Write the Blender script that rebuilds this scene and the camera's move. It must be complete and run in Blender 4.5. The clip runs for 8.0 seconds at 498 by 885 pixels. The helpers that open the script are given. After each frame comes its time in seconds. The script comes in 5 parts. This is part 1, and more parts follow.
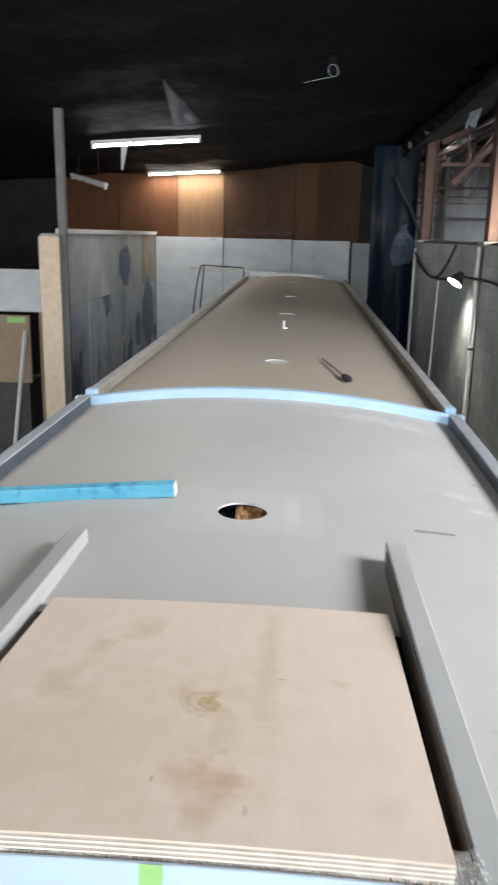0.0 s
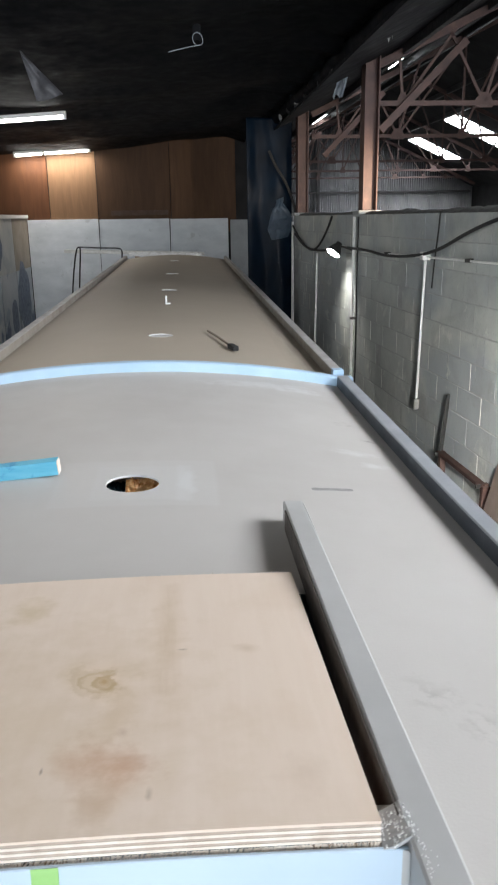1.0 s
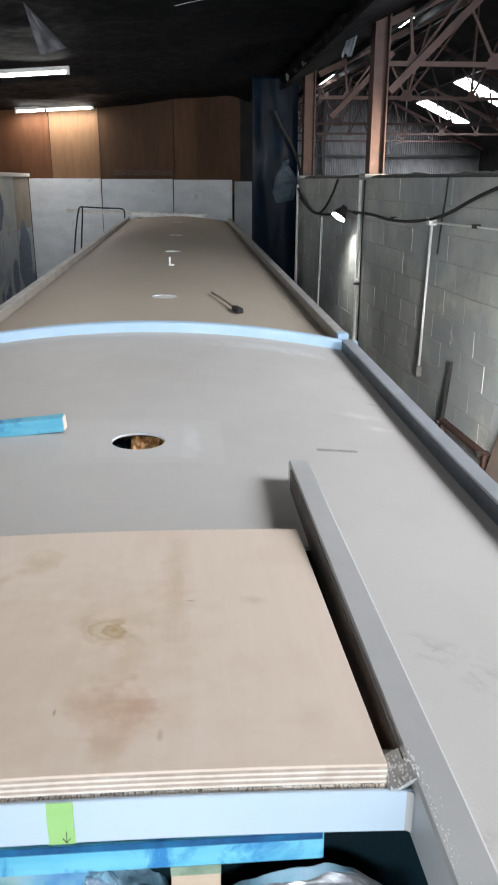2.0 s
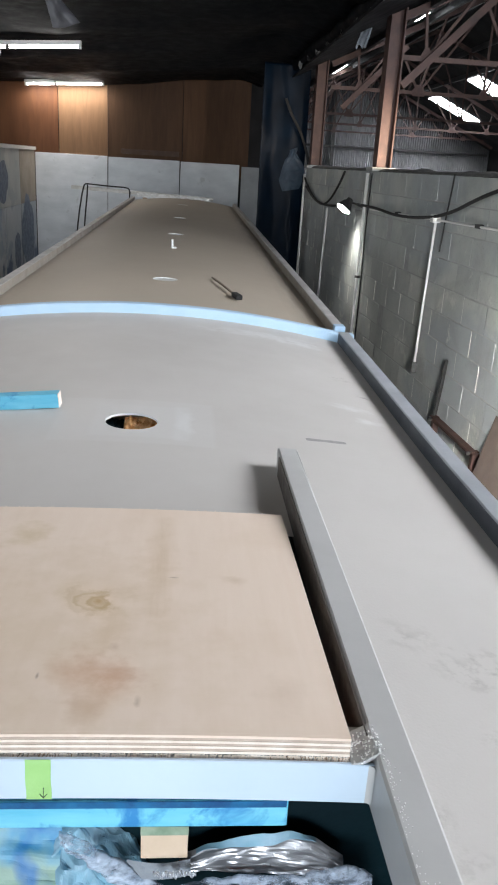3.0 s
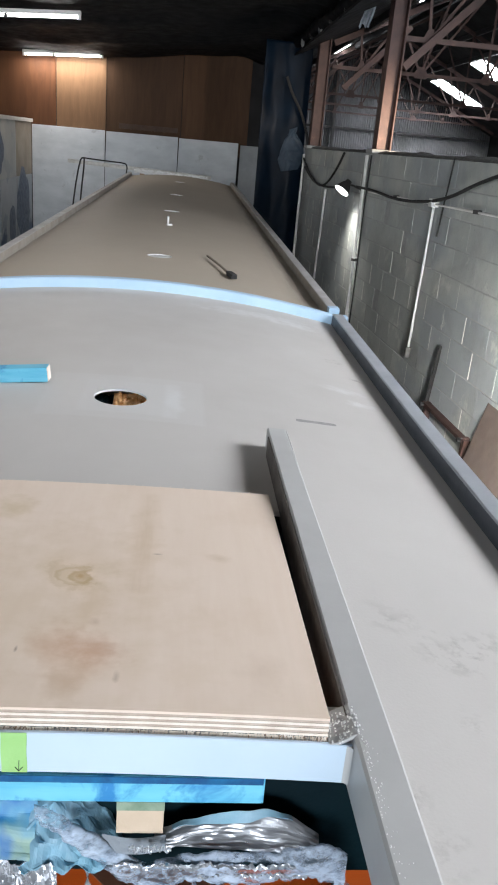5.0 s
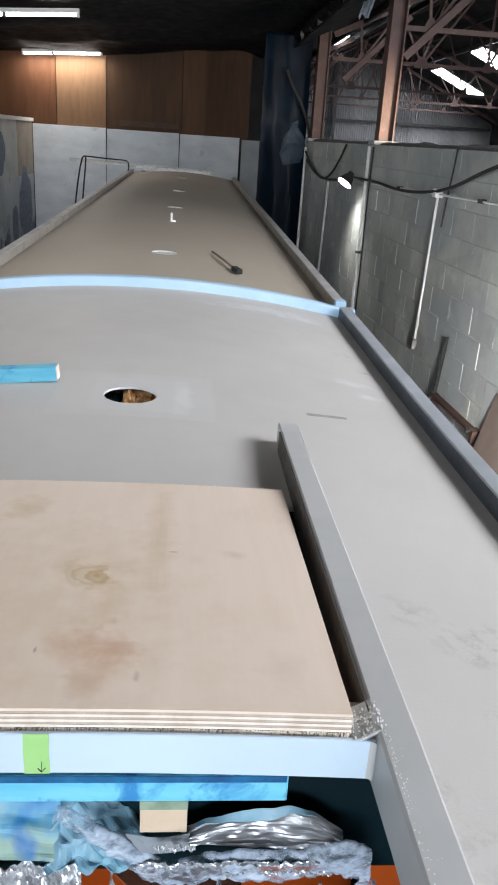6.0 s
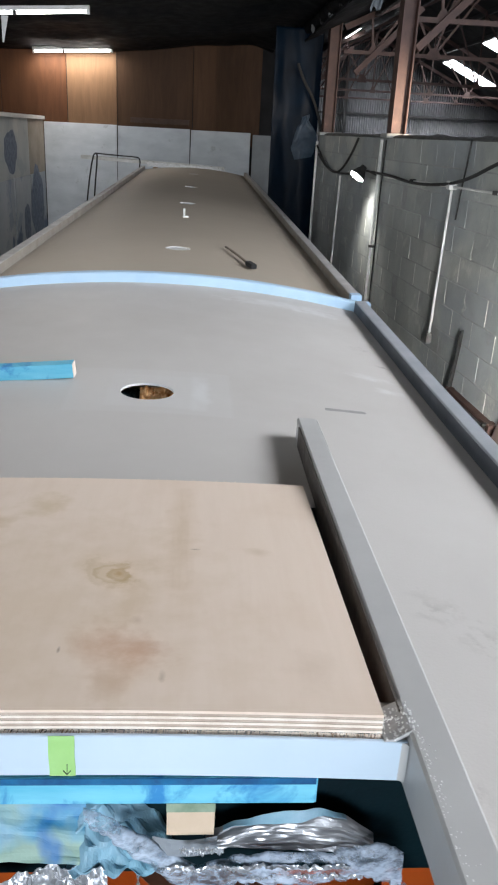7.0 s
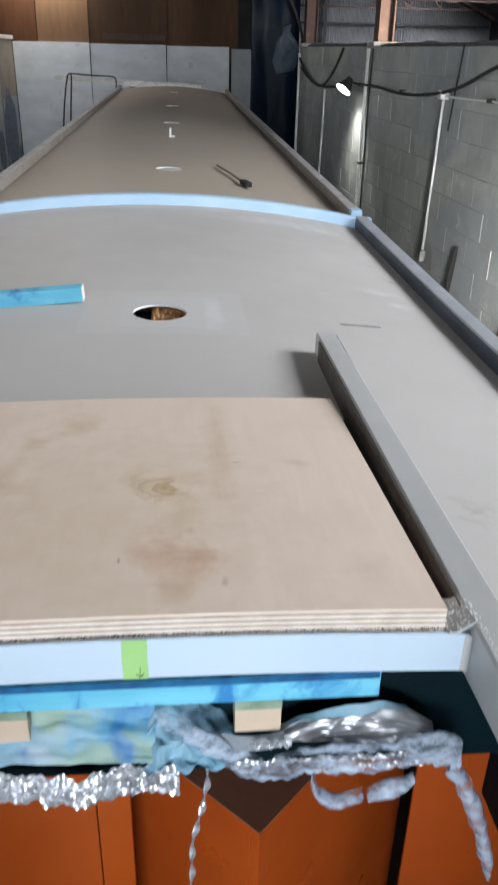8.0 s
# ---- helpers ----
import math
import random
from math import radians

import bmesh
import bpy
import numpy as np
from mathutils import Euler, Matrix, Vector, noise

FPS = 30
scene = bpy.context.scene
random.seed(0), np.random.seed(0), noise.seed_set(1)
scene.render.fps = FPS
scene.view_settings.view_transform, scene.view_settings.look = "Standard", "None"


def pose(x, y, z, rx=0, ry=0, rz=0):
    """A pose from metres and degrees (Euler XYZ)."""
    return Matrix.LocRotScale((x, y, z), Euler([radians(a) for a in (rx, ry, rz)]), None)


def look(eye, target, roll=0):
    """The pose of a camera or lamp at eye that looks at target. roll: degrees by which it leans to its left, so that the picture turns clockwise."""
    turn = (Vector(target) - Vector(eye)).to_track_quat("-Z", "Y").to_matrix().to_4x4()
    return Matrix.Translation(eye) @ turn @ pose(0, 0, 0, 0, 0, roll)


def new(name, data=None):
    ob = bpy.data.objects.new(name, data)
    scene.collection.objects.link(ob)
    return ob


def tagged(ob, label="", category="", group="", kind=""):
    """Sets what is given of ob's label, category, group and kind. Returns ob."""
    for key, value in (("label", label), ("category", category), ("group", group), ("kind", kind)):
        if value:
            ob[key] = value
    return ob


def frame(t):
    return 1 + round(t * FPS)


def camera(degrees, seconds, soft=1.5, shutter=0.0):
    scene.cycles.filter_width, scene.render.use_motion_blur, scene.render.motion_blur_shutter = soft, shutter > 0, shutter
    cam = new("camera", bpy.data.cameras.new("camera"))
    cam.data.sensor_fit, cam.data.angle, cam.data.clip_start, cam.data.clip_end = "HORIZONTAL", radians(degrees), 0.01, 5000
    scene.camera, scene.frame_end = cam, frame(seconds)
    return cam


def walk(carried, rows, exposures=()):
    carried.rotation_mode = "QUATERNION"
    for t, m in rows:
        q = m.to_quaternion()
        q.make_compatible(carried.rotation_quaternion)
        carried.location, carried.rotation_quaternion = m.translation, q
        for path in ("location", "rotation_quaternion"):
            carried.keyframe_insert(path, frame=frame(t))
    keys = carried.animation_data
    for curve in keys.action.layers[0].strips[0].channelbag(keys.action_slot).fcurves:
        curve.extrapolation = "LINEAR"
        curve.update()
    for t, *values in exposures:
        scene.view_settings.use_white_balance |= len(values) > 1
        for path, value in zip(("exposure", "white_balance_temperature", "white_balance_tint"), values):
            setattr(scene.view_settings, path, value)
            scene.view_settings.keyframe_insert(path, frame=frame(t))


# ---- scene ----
cam = camera(35.3, 8.0, soft=1.9, shutter=0.5)
PATH = [
    (0, look((0.136, -0.696, 2.928), (0.01, 1.233, 2.416), 1.2)),
    (0.2, look((0.166, -0.686, 2.893), (0.084, 1.249, 2.396), -0.8)),
    (0.5, look((0.174, -0.659, 2.881), (0.194, 1.277, 2.38), -2.4)),
    (1, look((0.148, -0.62, 2.86), (0.292, 1.296, 2.307), -0.9)),
    (1.5, look((0.109, -0.605, 2.853), (0.255, 1.297, 2.254), -0.6)),
    (2, look((0.132, -0.629, 2.847), (0.275, 1.262, 2.211), 0.1)),
    (3.5, look((0.137, -0.664, 2.859), (0.31, 1.211, 2.186), 4.9)),
    (4, look((0.142, -0.658, 2.852), (0.321, 1.213, 2.168), 5.5)),
    (4.5, look((0.143, -0.657, 2.849), (0.325, 1.208, 2.152), 5.5)),
    (6, look((0.133, -0.647, 2.845), (0.3, 1.211, 2.123), 3.8)),
    (6.5, look((0.125, -0.651, 2.849), (0.277, 1.209, 2.128), 3.3)),
    (7, look((0.121, -0.63, 2.837), (0.256, 1.226, 2.104), 3.0)),
    (7.5, look((0.088, -0.585, 2.813), (0.226, 1.241, 2.009), 2.0)),
    (8, look((0.052, -0.63, 2.809), (0.217, 1.15, 1.913), 1.3)),
]
walk(cam, PATH, exposures=((0, 1.58, 6440, 11), (1, 1.45, 6410, 11.5), (2, 1.41, 6390, 12), (3.5, 1.42, 6370, 12.5), (6, 1.41, 6350, 12.5), (8, 1.30, 6330, 12.5)))

# ---- light ----
world = bpy.data.worlds.new("world")
scene.world = world
world.use_nodes = True
_n = world.node_tree.nodes
_sky = _n.new("ShaderNodeTexSky")
_sky.sky_type = "NISHITA"
_sky.sun_disc = False
_sky.sun_elevation = radians(40)
_sky.sun_rotation = radians(200)
world.node_tree.links.new(_sky.outputs[0], _n["Background"].inputs[0])
_n["Background"].inputs[1].default_value = 0.1


def area(name, place, target, sx, sy, watts, colour):
    d = bpy.data.lights.new(name, "AREA")
    d.shape, d.size, d.size_y, d.energy, d.color = "RECTANGLE", sx, sy, watts, colour
    o = new(name, d)
    o.matrix_basis = look(place, target)
    return o


sun_data = bpy.data.lights.new("sun", "SUN")
sun_data.energy, sun_data.angle, sun_data.color = 1.0, radians(12), (1, 0.97, 0.92)
new("sun", sun_data).matrix_basis = look((0, 0, 0), (0.3, 0.72, -0.64))
# daylight in the big open doorway at the stern end and in the hall's near rooflights
area("doorway_daylight", (-0.8, -8.8, 2.7), (0.4, 2, 1.9), 5.4, 3.6, 420, (0.84, 0.92, 1.0))
# added fill from an unseen west opening, brightening the block wall
area("west_doorway_daylight", (-8.85, 0.5, 2.2), (2, 4, 1.9), 8.0, 3.4, 75, (0.92, 0.96, 1.0))
area("rooflight_daylight", (4.1, 1.0, 5.0), (0.6, 1.8, 2.2), 2.4, 10.0, 770, (0.94, 0.97, 1.0))

# ---- materials ----


class Mat:
    def __init__(self, name, rough=0.6, metal=0.0):
        self.m = bpy.data.materials.new(name)
        self.m.use_nodes = True
        self.t = self.m.node_tree
        self.b = self.t.nodes["Principled BSDF"]
        self.b.inputs["Roughness"].default_value = rough
        self.b.inputs["Metallic"].default_value = metal
        self.co = self.t.nodes.new("ShaderNodeTexCoord").outputs["Object"]

    def put(self, a, b):
        self.t.links.new(a, b)

    def mapped(self, scale=(1, 1, 1), rot=(0, 0, 0), loc=(0, 0, 0)):
        n = self.t.nodes.new("ShaderNodeMapping")
        n.inputs["Scale"].default_value = scale
        n.inputs["Rotation"].default_value = rot
        n.inputs["Location"].default_value = loc
        self.put(self.co, n.inputs[0])
        return n.outputs[0]

    def noise(self, scale, detail=4, rough=0.55, vec=None, dist=0.0):
        n = self.t.nodes.new("ShaderNodeTexNoise")
        n.inputs["Scale"].default_value, n.inputs["Detail"].default_value = scale, detail
        n.inputs["Roughness"].default_value, n.inputs["Distortion"].default_value = rough, dist
        self.put(vec if vec is not None else self.co, n.inputs["Vector"])
        return n.outputs["Fac"]

    def ramp(self, fac, *stops):
        n = self.t.nodes.new("ShaderNodeValToRGB")
        e = n.color_ramp.elements
        while len(e) < len(stops):
            e.new(0.5)
        for k, (p, c) in zip(e, stops):
            k.position, k.color = p, (*c, 1) if len(c) == 3 else c
        self.put(fac, n.inputs[0])
        return n.outputs[0]

    def grey(self, fac, a, b, lo=0.0, hi=1.0):
        n = self.t.nodes.new("ShaderNodeMapRange")
        for k, v in zip(("From Min", "From Max", "To Min", "To Max"), (a, b, lo, hi)):
            n.inputs[k].default_value = v
        self.put(fac, n.inputs[0])
        return n.outputs[0]

    def mix(self, fac, a, b, mode="MIX"):
        n = self.t.nodes.new("ShaderNodeMix")
        n.data_type, n.blend_type = "RGBA", mode
        for v, i in ((fac, n.inputs[0]), (a, n.inputs[6]), (b, n.inputs[7])):
            if isinstance(v, (int, float)):
                i.default_value = v
            elif isinstance(v, tuple):
                i.default_value = (*v, 1)
            else:
                self.put(v, i)
        return n.outputs[2]

    def math(self, op, a, b=0.0):
        n = self.t.nodes.new("ShaderNodeMath")
        n.operation = op
        for v, i in ((a, n.inputs[0]), (b, n.inputs[1])):
            if isinstance(v, (int, float)):
                i.default_value = v
            else:
                self.put(v, i)
        return n.outputs[0]

    def spot(self, x, y, r, soft=0.5, sx=1.0, sy=1.0):
        """A soft round mark about (x, y) in the object's plane: 1 inside, 0 outside."""
        v = self.mapped((sx, sy, 0), (0, 0, 0), (-x * sx, -y * sy, 0))
        n = self.t.nodes.new("ShaderNodeVectorMath")
        n.operation = "LENGTH"
        self.put(v, n.inputs[0])
        ragged = self.math("ADD", n.outputs["Value"], self.grey(self.noise(26, 5), 0.3, 0.7, -r * 0.4, r * 0.4))
        return self.grey(ragged, r, r * (1 - soft), 0, 1)

    def rect(self, x0, x1, y0, y1, soft):
        """A soft-edged rectangle in the object's plane."""
        n = self.t.nodes.new("ShaderNodeSeparateXYZ")
        self.put(self.co, n.inputs[0])
        a = [self.grey(n.outputs[i], e, e + d, 0, 1) for i, e, d in ((0, x0, soft), (0, x1, -soft), (1, y0, soft), (1, y1, -soft))]
        return self.math("MULTIPLY", self.math("MULTIPLY", a[0], a[1]), self.math("MULTIPLY", a[2], a[3]))

    def bump(self, height, dist=0.002, strength=0.6):
        n = self.t.nodes.new("ShaderNodeBump")
        n.inputs["Distance"].default_value, n.inputs["Strength"].default_value = dist, strength
        self.put(height, n.inputs["Height"])
        self.put(n.outputs[0], self.b.inputs["Normal"])

    def colour(self, c):
        if isinstance(c, tuple):
            self.b.inputs["Base Color"].default_value = (*c, 1)
        else:
            self.put(c, self.b.inputs["Base Color"])
        return self

    def rough(self, r):
        self.put(r, self.b.inputs["Roughness"])


def plain(name, a, b, scale=8.0, rough=0.6, metal=0.0, bump=0.001, fine=120.0, random_=0.0):
    """Paint, timber or stone of two near tones, with a fine grain."""
    k = Mat(name, rough, metal)
    c = k.ramp(k.noise(scale, 6, 0.6), (0.3, a), (0.7, b))
    if random_:
        o = k.t.nodes.new("ShaderNodeObjectInfo").outputs["Random"]
        c = k.mix(1.0, c, k.ramp(o, (0.0, (1 - random_,) * 3), (1.0, (1 + random_ * 0.3,) * 3)), "MULTIPLY")
    k.colour(c)
    k.rough(k.grey(k.noise(scale * 2.3, 4), 0.3, 0.7, max(rough - 0.1, 0.02), min(rough + 0.1, 1)))
    if bump:
        k.bump(k.noise(fine, 5), bump)
    return k.m


def glow(name, colour, strength):
    k = Mat(name)
    k.b.inputs["Emission Color"].default_value = (*colour, 1)
    k.b.inputs["Emission Strength"].default_value = strength
    k.colour((0.8, 0.8, 0.8))
    return k.m


def roof_paint(name, dark, pale, worn, patches, rubbed=(), smudges=(), grime=(), fine=1.0):
    k = Mat(name, 0.5)
    big = k.noise(1.3, 5, 0.6)
    c = k.ramp(big, (0.3, dark), (0.7, pale))
    streak = k.noise(5, 5, 0.6, k.mapped((3, 0.5, 1)))
    c = k.mix(k.grey(streak, 0.5, 0.75, 0, 0.07), c, worn)
    for x, y, r, sx, sy in patches:
        c = k.mix(k.math("MULTIPLY", k.spot(x, y, r, 0.8, sx, sy), 0.55), c, (0.64, 0.64, 0.63))
    for x0, x1, y0, y1, f in rubbed:
        c = k.mix(k.math("MULTIPLY", k.rect(x0, x1, y0, y1, 0.012), f), c, (0.60, 0.60, 0.59))
    for x, y, r, f in smudges:
        c = k.mix(k.math("MULTIPLY", k.math("MULTIPLY", k.spot(x, y, r, 0.9), k.grey(k.noise(34, 5, 0.65), 0.48, 0.6, 0, 1)), f), c, (0.22, 0.205, 0.185))
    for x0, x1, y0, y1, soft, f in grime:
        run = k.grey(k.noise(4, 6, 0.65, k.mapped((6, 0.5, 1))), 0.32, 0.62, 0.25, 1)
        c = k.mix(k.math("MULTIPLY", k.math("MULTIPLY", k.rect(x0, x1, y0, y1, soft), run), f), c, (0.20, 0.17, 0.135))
    dust = k.grey(k.noise(60, 6, 0.7), 0.62, 0.75, 0, 0.2 * fine)
    c = k.mix(dust, c, (0.5, 0.49, 0.47))
    k.colour(c)
    k.rough(k.grey(k.noise(7, 5), 0.3, 0.7, 0.56 - 0.12 * fine, 0.6))
    if fine:
        k.bump(k.noise(220, 4), 0.0004)
    return k.m


def plywood_face():
    k = Mat("birch_veneer", 0.55)
    grain = k.noise(9, 6, 0.6, k.mapped((7, 0.7, 1)), 0.3)
    c = k.ramp(grain, (0.3, (0.715, 0.592, 0.486)), (0.7, (0.74, 0.62, 0.518)))
    cloud = k.noise(4.5, 5)
    c = k.mix(k.grey(cloud, 0.5, 0.75, 0, 0.35), c, (0.56, 0.42, 0.29))
    # one half of the sheet has yellowed
    c = k.mix(k.math("MULTIPLY", k.spot(-0.10, 0.16, 0.30, 0.9, 1.0, 0.8), 0.40), c, (0.58, 0.455, 0.31))
    # red-brown stain, knots, smudges and a long band of darker grain
    for x, y, r, col, f, sx, sy in ((0.050, 0.130, 0.045, (0.46, 0.26, 0.16), 0.38, 1.0, 1.1), (0.074, 0.116, 0.03, (0.46, 0.26, 0.16), 0.36, 1.0, 1.0),
                                    (0.035, 0.112, 0.06, (0.52, 0.32, 0.2), 0.45, 1.0, 0.9), (0.035, 0.06, 0.05, (0.48, 0.34, 0.22), 0.35, 2.2, 0.7),
                                    (0.045, 0.21, 0.05, (0.54, 0.40, 0.25), 0.35, 1.6, 0.7), (0.058, 0.180, 0.012, (0.40, 0.25, 0.16), 0.35, 1.3, 0.8),
                                    (0.010, 0.30, 0.06, (0.54, 0.42, 0.26), 0.4, 1.0, 1.2), (0.026, 0.298, 0.017, (0.40, 0.25, 0.09), 0.8, 1.0, 0.75),
                                    (0.213, 0.375, 0.020, (0.5, 0.37, 0.24), 0.4, 1, 1.2), (0.092, 0.066, 0.009, (0.36, 0.27, 0.19), 0.5, 2.0, 0.6),
                                    (0.100, 0.42, 0.10, (0.52, 0.38, 0.24), 0.2, 3.0, 0.5),
                                    (0.123, 0.378, 0.007, (0.26, 0.19, 0.13), 0.55, 0.8, 2.2), (-0.2, 0.33, 0.06, (0.5, 0.37, 0.22), 0.4, 1.4, 0.8),
                                    (-0.12, 0.54, 0.05, (0.5, 0.38, 0.2), 0.45, 1.1, 0.9), (-0.17, 0.47, 0.03, (0.48, 0.35, 0.18), 0.4, 1, 1),
                                    (-0.022, 0.115, 0.006, (0.2, 0.14, 0.1), 0.75, 2.2, 0.6), (0.25, 0.09, 0.04, (0.52, 0.40, 0.3), 0.3, 1.2, 0.8)):
        c = k.mix(k.math("MULTIPLY", k.spot(x, y - 0.03, r, 0.85, sx, sy), f), c, col)
    for x, y, r, f in ((0.018, 0.268, 0.028, 0.7), (0.010, 0.266, 0.037, 0.4), (0.026, 0.266, 0.017, 1.0)):
        ring = k.math("SUBTRACT", k.spot(x, y, r, 0.35, 1.0, 0.8), k.spot(x, y, r * 0.8, 0.35, 1.0, 0.8))
        c = k.mix(k.math("MULTIPLY", k.math("MAXIMUM", ring, 0.0), f), c, (0.42, 0.29, 0.14))
    band = k.math("MULTIPLY", k.rect(0.082, 0.124, 0.22, 0.60, 0.016), k.grey(k.noise(16, 5, 0.6, k.mapped((4, 0.4, 1))), 0.3, 0.65, 0.05, 0.36))
    c = k.mix(band, c, (0.50, 0.37, 0.23))
    k.colour(c)
    return k.m


def block_mat():
    k = Mat("painted_concrete_block", 0.75)
    o = k.t.nodes.new("ShaderNodeObjectInfo").outputs["Random"]
    g = k.t.nodes.new("ShaderNodeNewGeometry").outputs["Position"]
    stain = k.noise(0.9, 6, 0.65, g)
    c = k.ramp(stain, (0.3, (0.28, 0.30, 0.295)), (0.55, (0.39, 0.41, 0.395)), (0.75, (0.48, 0.49, 0.45)))
    c = k.mix(1.0, c, k.ramp(o, (0, (0.90, 0.90, 0.90)), (1, (1.05, 1.05, 1.04))), "MULTIPLY")
    c = k.mix(k.grey(k.noise(40, 6, 0.7, g), 0.58, 0.72, 0, 0.45), c, (0.13, 0.13, 0.125))
    # broad swathes of a cooler grey brushed over joints and blocks alike
    c = k.mix(k.grey(k.noise(0.75, 4, 0.5, g, 0.5), 0.47, 0.56, 0, 0.7), c, (0.27, 0.30, 0.32))
    drip = k.noise(1.7, 6, 0.65, g, 0.6)
    c = k.mix(k.grey(drip, 0.5, 0.7, 0, 0.4), c, (0.17, 0.18, 0.165))
    c = k.mix(k.grey(k.noise(3.3, 5, 0.7, g, 0.4), 0.58, 0.66, 0, 0.35), c, (0.62, 0.63, 0.57))
    k.colour(c)
    k.bump(k.noise(90, 6, 0.7, g), 0.004, 0.8)
    return k.m


def ply_wall(name, a, b):
    k = Mat(name, 0.65)
    k.b.inputs["Specular IOR Level"].default_value = 0.2
    o = k.t.nodes.new("ShaderNodeObjectInfo").outputs["Random"]
    c = k.ramp(k.noise(3, 6, 0.6, k.mapped((3, 1, 0.4)), 0.8), (0.3, a), (0.7, b))
    c = k.mix(1.0, c, k.ramp(o, (0, (0.85, 0.8, 0.78)), (1, (1.2, 1.15, 1.1))), "MULTIPLY")
    k.colour(c)
    k.bump(k.noise(30, 4, 0.6, k.mapped((8, 1, 0.6))), 0.001)
    return k.m


def splashed(name, base, spots):
    k = Mat(name, 0.6)
    c = k.ramp(k.noise(1.1, 5), (0.3, base[0]), (0.7, base[1]))
    c = k.mix(k.grey(k.noise(2.0, 5, 0.6), 0.53, 0.6, 0, 0.55), c, spots[0])
    c = k.mix(k.grey(k.noise(1.5, 4, 0.6, k.mapped((1, 1, 0.6), loc=(3.1, 7.2, 1.3))), 0.6, 0.66, 0, 0.85), c, spots[1])
    k.colour(c)
    k.bump(k.noise(50, 5), 0.002)
    return k.m


def rusty(name, f):
    k = Mat(name, 0.65, 0.1)
    c = k.ramp(k.noise(6, 6, 0.65), (0.3, (0.035 * f, 0.018 * f, 0.014 * f)), (0.6, (0.075 * f, 0.038 * f, 0.03 * f)), (0.75, (0.13 * f, 0.078 * f, 0.06 * f)))
    k.colour(c)
    k.bump(k.noise(70, 5), 0.002)
    return k.m


def film(name, a, b, rough):
    k = Mat(name, rough)
    k.b.inputs["Specular IOR Level"].default_value = 0.14
    k.colour(k.ramp(k.noise(2.5, 5), (0.35, a), (0.7, b)))
    k.rough(k.grey(k.noise(6, 5), 0.3, 0.7, rough - 0.08, rough + 0.15))
    k.bump(k.noise(1.3, 3, 0.5, None, 0.8), 0.02, 0.06)
    return k.m


def foil_mat(name, rough, relief, pale, metal):
    k = Mat(name, rough, metal)
    k.colour(k.ramp(k.noise(14, 5), (0.3, (0.6 * pale, 0.62 * pale, 0.65 * pale)), (0.65, (0.95 * pale, 0.97 * pale, pale))))
    k.rough(k.grey(k.noise(22, 4), 0.3, 0.7, rough - 0.08, rough + 0.14))
    k.bump(k.noise(26, 2, 0.5, None, 0.6), 0.004, relief)
    return k.m


def wadding_mat():
    k = Mat("pale_wadding", 0.6)
    k.colour(k.ramp(k.noise(30, 5), (0.3, (0.36, 0.44, 0.55)), (0.7, (0.55, 0.63, 0.73))))
    k.put(k.grey(k.noise(42, 6, 0.7, k.mapped((0.6, 1, 1.4))), 0.40, 0.60, 0.06, 0.92), k.b.inputs["Alpha"])
    k.bump(k.noise(60, 5), 0.002)
    return k.m


def blue_timber():
    k = Mat("blue_stained_timber", 0.5)
    c = k.ramp(k.noise(3, 5, 0.6, k.mapped((1.5, 9, 9))), (0.3, (0.07, 0.41, 0.60)), (0.65, (0.19, 0.58, 0.74)))
    c = k.mix(k.grey(k.noise(9, 5, 0.65, k.mapped((1.9, 1.0, 1.6)), 0.5), 0.53, 0.66, 0, 0.85), c, (0.008, 0.17, 0.46))
    k.colour(c)
    k.bump(k.noise(60, 5, 0.6, k.mapped((0.3, 3, 3))), 0.001)
    return k.m


M_ROOF = roof_paint("grey_primer", (0.475, 0.455, 0.43), (0.525, 0.505, 0.48), (0.41, 0.38, 0.35),
                    ((0.13, 1.2, 0.05, 1.6, 0.5), (0.42, 2.40, 0.09, 0.35, 1.2), (0.58, 2.36, 0.06, 0.5, 1.2), (0.62, 1.56, 0.05, 0.7, 1.4), (0.66, 1.45, 0.035, 0.8, 1)),
                    ((-0.19, 0.21, 1.03, 1.38, 0.22), (-0.1, 0.13, 1.07, 1.33, 0.22), (0.1, 0.15, 1.06, 1.34, 0.3)),
                    ((0.47, 0.30, 0.05, 0.35), (0.53, 0.22, 0.06, 0.5), (0.60, 0.27, 0.05, 0.45), (0.62, 0.14, 0.045, 0.4), (0.52, 0.08, 0.04, 0.3), (0.66, 1.9, 0.06, 0.3), (0.42, -0.12, 0.04, 0.3), (0.70, 1.72, 0.03, 0.6), (0.73, 2.1, 0.04, 0.6), (0.40, -0.06, 0.03, 0.5)),
                    ((0.70, 0.76, 0.2, 2.62, 0.02, 0.1), (-0.8, -0.72, 0.2, 2.62, 0.05, 0.12)))
# browner fore roof: reflected wood and dimmer light put into the paint
M_ROOF_FORE = roof_paint("browned_primer", (0.415, 0.36, 0.29), (0.445, 0.387, 0.313), (0.36, 0.31, 0.25), (), grime=((0.60, 0.80, 2.5, 12.0, 0.10, 0.7), (0.665, 0.80, 2.5, 12.0, 0.03, 0.7), (-0.9, -0.66, 2.5, 12.0, 0.12, 0.35)), fine=0.0)
# upstand sides darkened and tops lightened: shade and light put into the colour
M_RAIL = plain("darkened_blue_grey", (0.046, 0.055, 0.068), (0.074, 0.085, 0.10), 3, 0.45, 0, 0.0006)
M_RAILTOP = plain("lightened_blue_grey", (0.27, 0.29, 0.31), (0.37, 0.39, 0.41), 4, 0.45, 0, 0.0006)
